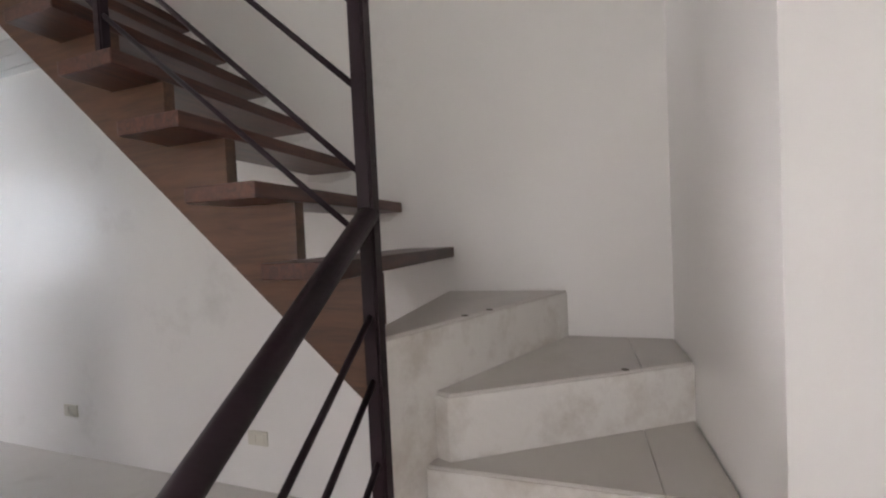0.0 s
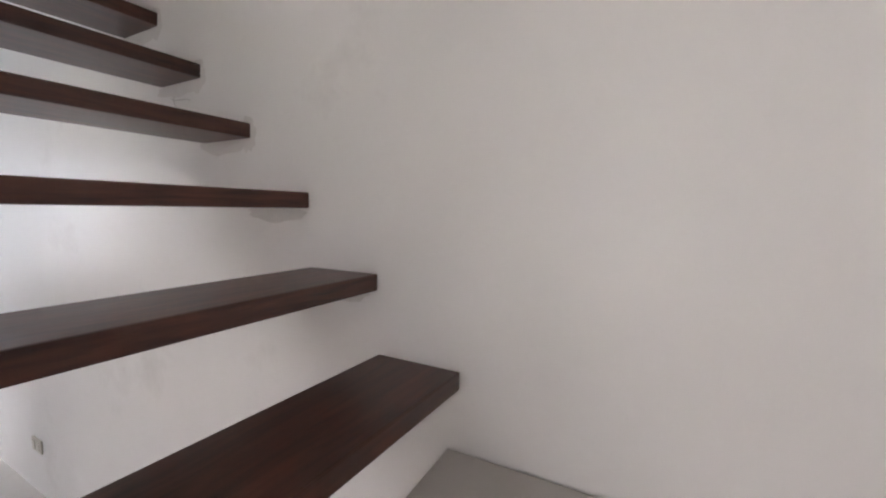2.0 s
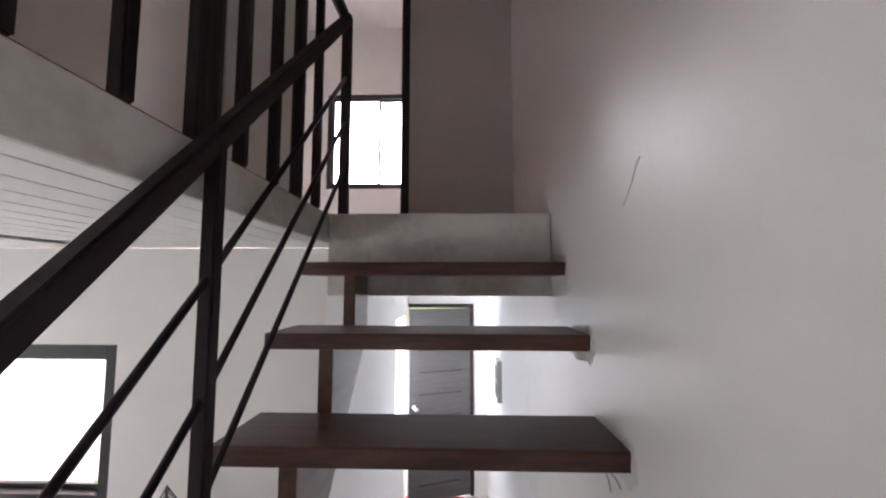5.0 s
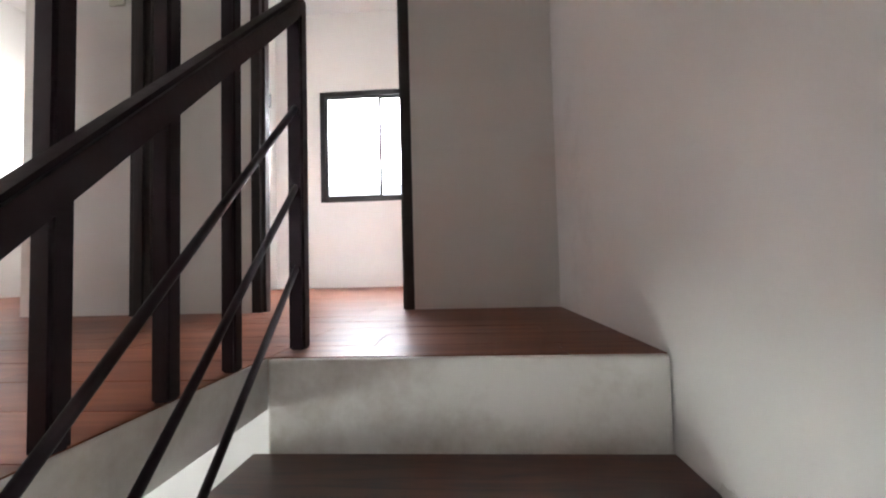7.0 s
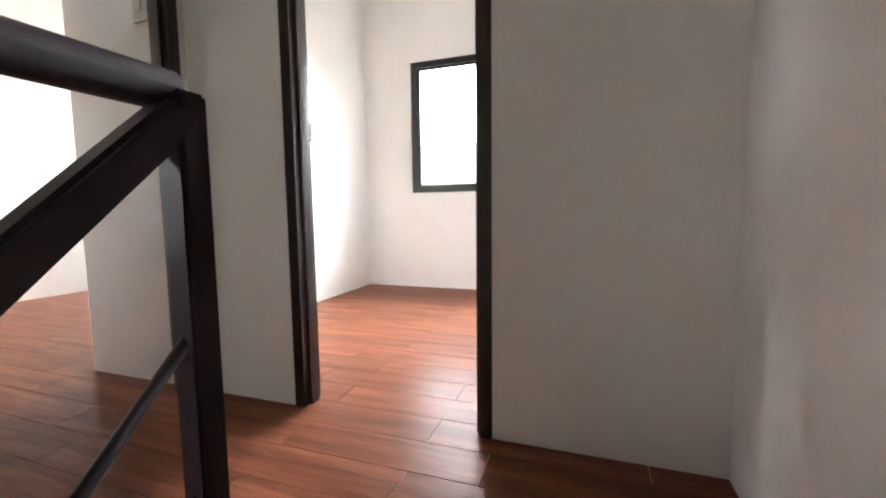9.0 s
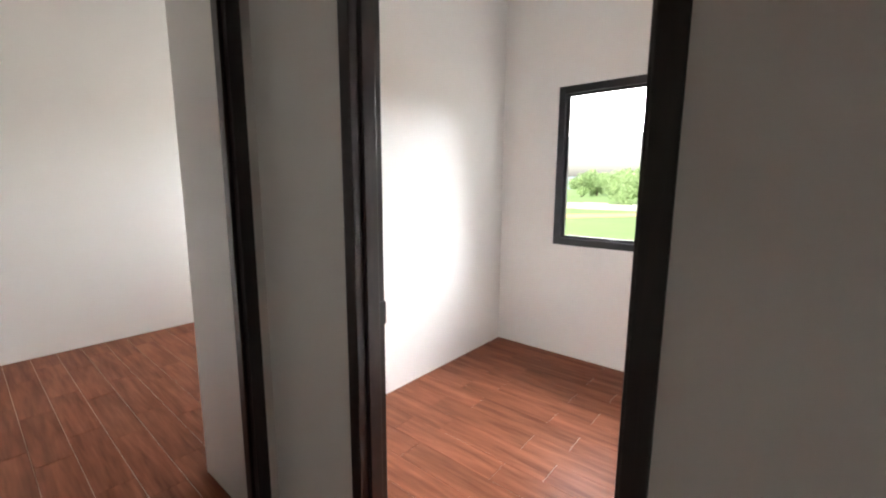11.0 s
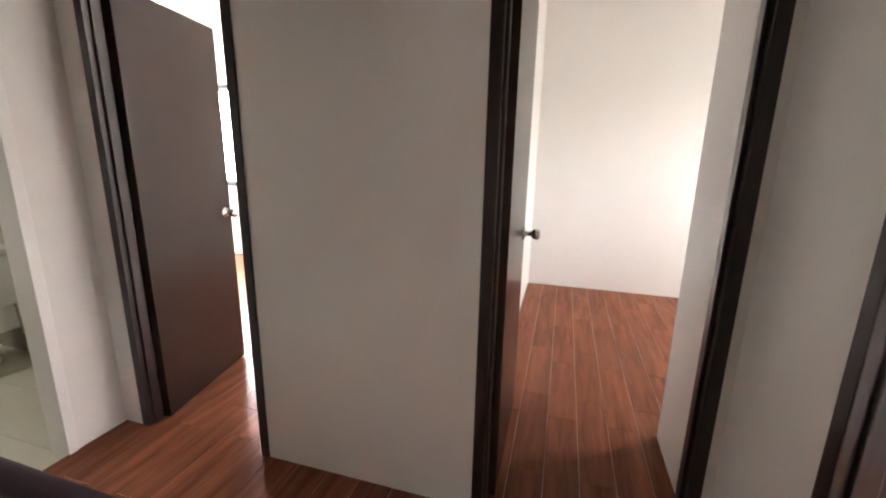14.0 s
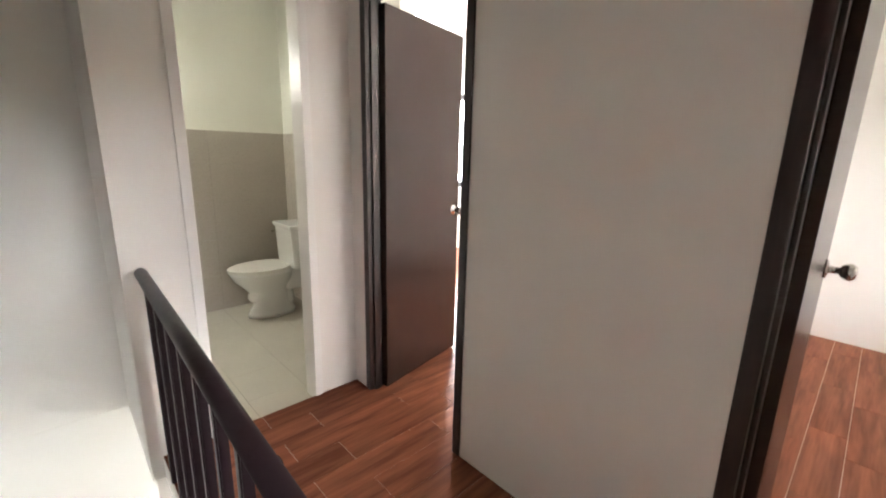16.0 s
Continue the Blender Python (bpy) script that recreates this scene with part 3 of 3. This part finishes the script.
# ---- windows ----
def sliding_window(name, axis, at, u0, u1, z0, z1, label, flip=1):
    """Two sliding panes in a black aluminium frame, set in the wall's opening."""
    w = empty(name, (0, 0, 0), label=label, category="window", kind="structure")

    def piece(nm, a, b, z_0, z_1, lo, hi, mat, parent, bevel=0.002):
        lo, hi = sorted((at + flip * lo, at + flip * hi))
        p, q = ((lo, a, z_0), (hi, b, z_1)) if axis == "x" else ((a, lo, z_0), (b, hi, z_1))
        return part(nm, box(p, q, bevel), mat, parent)

    f = 0.05
    piece("window_frame", u0, u0 + f, z0, z1, -0.012, 0.075, ALU, w)
    piece("window_frame", u1 - f, u1, z0, z1, -0.012, 0.075, ALU, w)
    piece("window_frame", u0 + f + 0.0005, u1 - f - 0.0005, z0, z0 + f, -0.012, 0.075, ALU, w)
    piece("window_frame", u0 + f + 0.0005, u1 - f - 0.0005, z1 - f, z1, -0.012, 0.075, ALU, w)
    m = (u0 + u1) / 2
    for a, b, off in ((u0 + f, m + 0.014, 0.01), (m - 0.014, u1 - f, 0.036)):
        s = piece("sash", a, a + 0.026, z0 + f, z1 - f, off, off + 0.022, ALU, w)
        piece("sash_bar", b - 0.026, b, z0 + f, z1 - f, off, off + 0.022, ALU, s)
        piece("sash_bar", a + 0.026, b - 0.026, z0 + f, z0 + f + 0.02, off, off + 0.022, ALU, s)
        piece("sash_bar", a + 0.026, b - 0.026, z1 - f - 0.02, z1 - f, off, off + 0.022, ALU, s)
        g = piece("pane", a + 0.02, b - 0.02, z0 + f + 0.015, z1 - f - 0.015, off + 0.008, off + 0.013, GLASS, s, 0.0)
        g.visible_shadow = False
    piece("latch", m - 0.012, m + 0.012, (z0 + z1) / 2 - 0.06, (z0 + z1) / 2 - 0.02, -0.012, 0.009, BLACKPLASTIC, w)
    return w


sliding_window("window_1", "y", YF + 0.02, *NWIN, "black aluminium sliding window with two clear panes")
sliding_window("assumed_window_2", "y", YF + 0.02, *WWIN, "black aluminium sliding window in the west bedroom")
# assumed window out of view, for the rear room lamp
sliding_window("assumed_window_3", "x", XF - 0.02, -2.25, -1.05, 3.31, 4.50, "assumed, unseen black aluminium sliding window to light the rear bedroom", -1)
sliding_window("window_4", "y", 2.52, -2.9, -1.725, 1.315, 1.96, "black aluminium window in the living room wall")
# unseen window, added for the living room's west lamp
sliding_window("added_window_5", "x", XF - 0.02, -0.1, 2.1, 0.65, 1.95, "unseen black aluminium side window added to let light into the living room", -1)

# ---- front door ----
fd = empty("front_door", (-0.19, 5.405, ZG), label="grey panelled front door standing slightly ajar", category="door", kind="structure")
fd.rotation_euler = (0, 0, radians(22))
leaf = part("door_leaf", box((-0.68, -0.02, 0.02), (-0.004, 0.02, 1.965), 0.003), GREYDOOR, fd)
for i in range(8):
    z = 0.18 + i * 0.225
    part("groove_bar", box((-0.58, -0.0235, z), (-0.10, -0.020, z + 0.012), 0.001), BLACKPLASTIC, leaf)
bm = lathe([(0.030, 0.0), (0.030, 0.006), (0.012, 0.010), (0.011, 0.035), (0.024, 0.045), (0.027, 0.058), (0.019, 0.070), (0.004, 0.073)], 24)
bm.transform(Matrix.Translation((-0.62, -0.02, 0.96)) @ Vector((0, -1, 0)).to_track_quat("Z", "Y").to_matrix().to_4x4())
part("door_knob", bm, CHROME, leaf, "round steel knob", smooth=True)
frame_for("front_door_frame", "y", 5.385, 5.50, -0.915, -0.145, ZG, 2.0, 0.04)

# ---- bathroom ----
def tile_field(name, lo, hi, axis, w, h, mat, label):
    """A grout bed with separate tiles on it; axis is the one that the tiles face along."""
    bed = structure(name, box(lo, hi), GROUT, label, "wall tiles" if axis != "z" else "floor tiles")
    gap, t, shapes = 0.0025, 0.003, {}
    n = "xyz".index(axis)
    u, v = [a for a in range(3) if a != n]
    du = lo[u]
    while du < hi[u] - 0.01:
        dv = lo[v]
        while dv < hi[v] - 0.01:
            a, b = min(w, hi[u] - du) - gap, min(h, hi[v] - dv) - gap
            key = (round(a, 3), round(b, 3))
            if key not in shapes:
                size = [t, t, t]
                size[u], size[v] = a, b
                bm = box([-c / 2 for c in size], [c / 2 for c in size])
                me = bpy.data.meshes.new("tile")
                bm.to_mesh(me)
                bm.free()
                me.materials.append(mat)
                shapes[key] = me
            ob = new("tile", shapes[key])
            ob.parent = bed
            at = [0, 0, 0]
            at[u], at[v], at[n] = du + (a + gap) / 2, dv + (b + gap) / 2, hi[n] + t / 2
            ob.location = at
            dv += h
        du += w
    return bed


tile_field("wainscot_south", (-2.11, -1.05, 2.42), (XB - 0.101, -1.042, 3.87), "y", 0.60, 0.30, BATHTILE, "beige tiled wainscot of the bathroom")
tile_field("wainscot_west", (-2.11, -1.04, 2.42), (-2.102, YB - 0.101, 3.87), "x", 0.60, 0.30, BATHTILE, "beige tiled wainscot of the bathroom")
tile_field("bathroom_floor_tiles", (-2.10, -1.038, 2.42), (XB - 0.102, YB - 0.001, 2.424), "z", 0.30, 0.30, BATHFLOOR, "cream bathroom floor tiles")


def toilet():
    """A two-piece toilet whose bowl points along +x from the wall behind its tank."""
    t = empty("toilet", (-2.095, -0.70, 2.428), label="white ceramic two-piece toilet with a closed lid", category="toilet")
    ped = bmesh.new()
    rings = []
    for z, x0, x1, w in ((0.0, 0.12, 0.50, 0.105), (0.03, 0.12, 0.50, 0.10), (0.10, 0.16, 0.46, 0.08), (0.18, 0.17, 0.46, 0.082), (0.25, 0.16, 0.52, 0.12), (0.31, 0.14, 0.58, 0.16), (0.365, 0.13, 0.61, 0.178), (0.385, 0.13, 0.61, 0.178)):
        ring = []
        for i in range(28):
            a = 2 * math.pi * i / 28
            ring.append(ped.verts.new(((x0 + x1) / 2 + (x1 - x0) / 2 * math.cos(a), w * math.sin(a) * (1.0 - 0.18 * math.cos(a)), z)))
        rings.append(ring)
    for p, q in zip(rings, rings[1:]):
        for i in range(28):
            ped.faces.new((p[i], p[(i + 1) % 28], q[(i + 1) % 28], q[i]))
    ped.faces.new(rings[0][::-1])
    ped.faces.new(rings[-1])
    bowl = part("bowl", ped, CERAMIC, t, smooth=True)
    seat = bmesh.new()
    low, top = [], []
    for z, k, ring in ((0.386, 1.0, low), (0.412, 0.99, top)):
        for i in range(32):
            a = 2 * math.pi * i / 32
            ring.append(seat.verts.new((0.385 + 0.238 * k * math.cos(a), 0.186 * k * math.sin(a) * (1 - 0.14 * math.cos(a)), z)))
    for i in range(32):
        seat.faces.new((low[i], low[(i + 1) % 32], top[(i + 1) % 32], top[i]))
    seat.faces.new(low[::-1])
    seat.faces.new(top)
    part("lid", seat, SEATMAT, t, "cream closed seat lid")
    part("tank_shelf", box((0.02, -0.11, 0.20), (0.22, 0.11, 0.384), 0.02), CERAMIC, t, smooth=True)
    tank = part("tank", prism([(0.012, 0.385), (0.185, 0.385), (0.20, 0.70), (0.012, 0.70)], "y", -0.135, 0.190, 0.02), CERAMIC, t)
    part("tank_lid", box((0.006, -0.145, 0.701), (0.212, 0.20, 0.735), 0.010), CERAMIC, tank)
    part("flush_lever", rod((0.196, -0.10, 0.655), (0.215, -0.155, 0.65), 0.007, 10), CHROME, tank, "small chrome flush lever", smooth=True)
    trap = bmesh.new()
    bends = [(0.44, 0.17, 0.055), (0.36, 0.23, 0.062), (0.28, 0.26, 0.064), (0.21, 0.21, 0.062), (0.19, 0.14, 0.060), (0.19, 0.08, 0.060)]
    for (xa, za, ra), (xb, zb, rb) in zip(bends, bends[1:]):
        for i in range(7):
            f = i / 7
            bmesh.ops.create_uvsphere(trap, u_segments=14, v_segments=8, radius=ra + (rb - ra) * f, matrix=Matrix.Translation((xa + (xb - xa) * f, 0, za + (zb - za) * f)))
    part("trapway", trap, CERAMIC, t, "curved ceramic trapway behind the foot", smooth=True)
    for side in (-1, 1):
        part("bolt_cap", rod((0.27, side * 0.058, 0.26), (0.27, side * 0.068, 0.26), 0.022, 16), FANGREY, t, "round grey bolt cap", smooth=True)
        part("foot_cap", lathe([(0.016, 0.0), (0.014, 0.012), (0.006, 0.017)], 14, (0.31, side * 0.115, 0.0)), CERAMIC, t, smooth=True)
    hose = [(0.02, 0.15, 0.12), (0.05, 0.16, 0.14), (0.075, 0.165, 0.20), (0.075, 0.155, 0.28), (0.07, 0.14, 0.385)]
    for p, q in zip(hose, hose[1:]):
        part("water_hose", rod(p, q, 0.006, 8), CHROME, t, smooth=True)
    part("valve", rod((0.0, 0.15, 0.12), (0.04, 0.15, 0.12), 0.016, 12), CHROME, t, smooth=True)
    return t


toilet()

# ---- small things ----
def wall_plate(name, at, normal, w, h, label, category, slots, deep=0.009):
    n = Vector(normal)
    ob = empty(name, at, label=label, category=category)
    ob.rotation_euler = n.to_track_quat("-Y", "Z").to_euler()
    part("plate", box((-w / 2, -deep, -h / 2), (w / 2, 0, h / 2), 0.003), PLASTIC, ob)
    for x, z, sw, sh, mat in slots:
        part("insert", box((x - sw / 2, -deep - 0.004, z - sh / 2), (x + sw / 2, -deep - 0.0002, z + sh / 2), 0.001), mat, ob)
    return ob


wall_plate("wall_outlet", (0, 1.80, 0.25), (-1, 0, 0), 0.115, 0.07, "aged cream double wall outlet", "outlet", [(-0.026, 0, 0.034, 0.045, PLASTIC), (0.026, 0, 0.034, 0.045, PLASTIC)])
wall_plate("wall_outlet", (0, 3.17, 0.26), (-1, 0, 0), 0.115, 0.07, "aged cream double wall outlet", "outlet", [(-0.026, 0, 0.034, 0.045, PLASTIC), (0.026, 0, 0.034, 0.045, PLASTIC)])
wall_plate("breaker_box", (0, 4.0, 1.50), (-1, 0, 0), 0.16, 0.30, "cream breaker box with two dark switch windows", "breaker box", [(0.01, 0.06, 0.12, 0.10, SWITCHDARK), (0.01, -0.06, 0.12, 0.10, SWITCHDARK)], 0.035)
wall_plate("light_switch", (-1.935, YN, 3.92), (0, -1, 0), 0.075, 0.12, "cream light switch plate", "light switch", [(0, 0, 0.024, 0.05, PLASTIC)])
wall_plate("wall_outlet", (XF, 3.96, 2.84), (1, 0, 0), 0.115, 0.07, "cream plastic outlet low on the bedroom wall", "outlet", [(-0.026, 0, 0.034, 0.045, PLASTIC), (0.026, 0, 0.034, 0.045, PLASTIC)])


def pedestal_fan(at):
    fan = empty("pedestal_fan", at, label="black pedestal fan with a wire cage on the ground floor", category="fan")
    hz = 1.345
    part("base", lathe([(0.19, 0.0), (0.19, 0.02), (0.05, 0.05), (0.03, 0.07)], 28), BLACKPLASTIC, fan, smooth=True)
    part("pole", rod((0, 0, 0.05), (0, 0, hz - 0.08), 0.014), BLACKPLASTIC, fan, smooth=True)
    part("motor", rod((0.01, 0.0, hz), (0.09, 0.0, hz), 0.04, 20), BLACKPLASTIC, fan, smooth=True)
    part("neck", rod((0.05, 0, hz - 0.12), (0.06, 0, hz), 0.024, 12), BLACKPLASTIC, fan, smooth=True)
    cage = bmesh.new()
    for x, r in ((-0.03, 0.165), (-0.095, 0.09), (-0.10, 0.045), (0.035, 0.09)):
        pts = [Vector((x, r * math.cos(2 * math.pi * i / 24), hz + r * math.sin(2 * math.pi * i / 24))) for i in range(24)]
        for i in range(24):
            add_rod(cage, pts[i], pts[(i + 1) % 24], 0.0032, 5)
    for i in range(36):
        a = 2 * math.pi * i / 36
        c, q = math.cos(a), math.sin(a)
        add_rod(cage, (-0.10, 0.04 * c, hz + 0.04 * q), (-0.03, 0.165 * c, hz + 0.165 * q), 0.0011, 4)
        add_rod(cage, (-0.03, 0.165 * c, hz + 0.165 * q), (0.045, 0.06 * c, hz + 0.06 * q), 0.0011, 4)
    part("cage", cage, FANGREY, fan, "thin grey wire cage")
    for i in range(3):
        a = 2 * math.pi * i / 3
        bm = box((-0.0015, 0.02, -0.055), (0.0015, 0.14, 0.055), 0.001)
        bm.transform(Matrix.Translation((-0.03, 0, hz)) @ Matrix.Rotation(a, 4, "X") @ Matrix.Rotation(0.45, 4, "Y"))
        part("blade", bm, FANBLADE, fan, "pale grey plastic blade")
    part("hub", rod((-0.06, 0, hz), (0.02, 0, hz), 0.022, 16), BLACKPLASTIC, fan, smooth=True)
    return fan


pf = pedestal_fan((-1.31, 2.30, ZG))
pf.rotation_euler = (0, 0, radians(33))


def door_mat(at, r):
    """A half-round mat with a low rolled rim."""
    mat = empty("door_mat", at, label="red half-round doormat on the tiled floor at the front door", category="doormat")
    arc = [(r * math.cos(math.pi + math.pi * i / 28), 0.92 * r * math.sin(math.pi + math.pi * i / 28)) for i in range(29)]
    part("pile", prism(arc, "z", 0.0, 0.010, 0.002), RED, mat)
    rim = bmesh.new()
    for p, q in zip(arc, arc[1:] + arc[:1]):
        add_rod(rim, (*p, 0.008), (*q, 0.008), 0.006, 8)
    part("rim", rim, RED, mat, "raised dark red rim", smooth=True)
    return mat


door_mat((-0.62, 5.34, ZG), 0.36)

# ---- outside ----
structure("ground", box((-900, -900, -1.0), (900, 1500, -0.30)), GRASS, "bright green grass field outside", "ground")
structure("road", box((-200, 6.2, -0.299), (200, 17.5, -0.28)), ROAD, "pale concrete road across the field", "road")
structure("road_kerb", box((-200, 17.502, -0.299), (200, 17.9, -0.16), 0.02), ROAD, "pale concrete kerb along the road", "kerb")
structure("verge", box((-200, 17.92, -0.299), (200, 29, -0.284)), EARTH, "orange bare earth verge beyond the road", "verge")
for xa, xb in ((XF, -4.29), (-3.97, -3.42)):
    structure("porch_pier", box((xa, 5.20, ZG), (xb, 5.395, 2.295), 0.008), PAINT, "white painted porch pier", "pier")
structure("dirt_path", prism([(-60, 45), (-22, 52), (-10, 70), (-16, 70), (-26, 56), (-60, 50)], "z", -0.299, -0.285), EARTH, "orange bare earth path in the field", "path")


def hills():
    bm = bmesh.new()
    nx, rows = 60, []
    for k, (y, h) in enumerate(((430, 0.0), (560, 16.0), (700, 26.0))):
        row = []
        for i in range(nx):
            x = -800 + i * 27
            z = -0.5 + h * (0.55 + 0.6 * noise.noise(Vector((x * 0.006, y * 0.01, 3.1)))) + h * 0.15 * noise.noise(Vector((x * 0.03, y * 0.03, 1.7)))
            row.append(bm.verts.new((x, y, z)))
        rows.append(row)
    for p, q in zip(rows, rows[1:]):
        for i in range(nx - 1):
            bm.faces.new((p[i], p[i + 1], q[i + 1], q[i]))
    return tagged(mesh_object("backdrop_hills", bm, HILL, smooth=True), "low hills on the horizon, tinted blue-green to suggest haze", "hills", kind="structure")


hills()
wall = empty("perimeter_wall", (0, 74, -0.3), label="low pale concrete block wall at the edge of the field", category="wall")
for i in range(16):
    part("wall_panel", box((-48 + i * 4.0, -0.1, 0), (-48.02 + (i + 1) * 4.0, 0.1, 0.9 + 0.12 * (i % 3)), 0.02), ROAD, wall)
for x, y, w in ((-17.5, 72.5, 1.6), (-9.0, 71.5, 1.2), (-5.5, 72.0, 2.0)):
    tagged(mesh_object("plastic_barrier", prism([(-w / 2, -0.3), (w / 2, -0.3), (w / 2 - 0.2, 0.6), (-w / 2 + 0.2, 0.6)], "y", y - 0.3, y + 0.3, 0.04), RED), "small red plastic road barrier by the wall", "barrier", "barriers").location = (x, 0, 0.0)


def tree(at, h, seed):
    """A bushy tree: tapered trunk, limbs and an uneven crown of small leaf clumps."""
    rnd = random.Random(seed)
    t = empty("tree", at, label="broadleaf tree beyond the field, its green paled to suggest haze", category="tree", group="distant trees")
    tr = bmesh.new()
    bmesh.ops.create_cone(tr, cap_ends=True, segments=8, radius1=h * 0.03, radius2=h * 0.01, depth=h * 0.6, matrix=Matrix.Translation((0, 0, h * 0.3)))
    part("trunk", tr, BARK, t)
    lobes = [(0, 0, h * 0.55, h * 0.30)]
    for i in range(6):
        a = i * 1.05 + rnd.random()
        c = (h * 0.28 * math.cos(a), h * 0.28 * math.sin(a), h * rnd.uniform(0.22, 0.75))
        part("limb", rod((0, 0, h * 0.2), c, h * 0.008, 6), BARK, t)
        lobes.append((*c, h * rnd.uniform(0.14, 0.24)))
    crown = bmesh.new()
    for x, y, z, r in lobes:
        for i in range(420):
            d = Vector((rnd.gauss(0, 1), rnd.gauss(0, 1), rnd.gauss(0, 1))).normalized() * (0.55 + 0.5 * rnd.random())
            c = Vector((x, y, z)) + d * r
            k = h * (0.016 + 0.018 * rnd.random())
            m = Matrix.Translation(c) @ Euler((rnd.random() * 6, rnd.random() * 6, rnd.random() * 6)).to_matrix().to_4x4()
            crown.faces.new([crown.verts.new(m @ Vector(v)) for v in ((-k, -k * 0.6, 0), (k, -k * 0.5, k * 0.2), (k * 0.8, k * 0.6, 0), (-k * 0.7, k * 0.7, k * 0.25))])
    part("crown", crown, LEAF, t)
    return t


first = [tree((-34 + i * 13.0, 118, -0.3), 8.5 + 2.0 * i, 10 + i) for i in range(3)]
rt = random.Random(5)
for i in range(44):
    x = -170 + i * 5.2 + rt.uniform(-2.5, 2.5)
    far = 96 + rt.uniform(0, 60) + (50 if -75 < x < -35 else 0)
    copy_thing(first[i % 3], pose(x, far, -0.8, 0, 0, rt.uniform(0, 360)))

# ---- floor planks of the upper storey, last ----
def planks():
    parent = bpy.data.objects["floor_upper"]
    L, W, gap = 0.60, 0.143, 0.0022
    shapes = {}

    def board(w, d):
        key = (round(w, 3), round(d, 3))
        if key not in shapes:
            bm = box((-w / 2, -d / 2, -0.0020), (w / 2, d / 2, 0.0))
            me = bpy.data.meshes.new("plank")
            bm.to_mesh(me)
            bm.free()
            me.materials.append(PLANK)
            shapes[key] = me
        return shapes[key]

    regions = [(XF, XE + 0.012, YB, YL), (XF, -0.001, YL, YF), (XF, -2.212, -3.2, YB)]
    y_off, n = 2.808, 0
    for x0, x1, y0, y1 in regions:
        j = math.floor((y0 - y_off) / W)
        while y_off + j * W < y1 - 0.01:
            a, b = max(y0, y_off + j * W + gap / 2), min(y1, y_off + (j + 1) * W - gap / 2)
            start = -0.785 - (j % 2) * 0.41 - ((j // 2) % 3) * 0.6
            i = math.floor((x0 - start) / L)
            while start + i * L < x1 - 0.01:
                p, q = max(x0, start + i * L + gap / 2), min(x1, start + (i + 1) * L - gap / 2)
                if q - p > 0.02 and b - a > 0.01:
                    ob = new("plank", board(q - p, b - a))
                    ob.parent = parent
                    ob.location = ((p + q) / 2, (a + b) / 2, Z1 - 0.0002 * ((i * 7 + j * 3) % 3))
                    n += 1
                i += 1
            j += 1
    return n


planks()
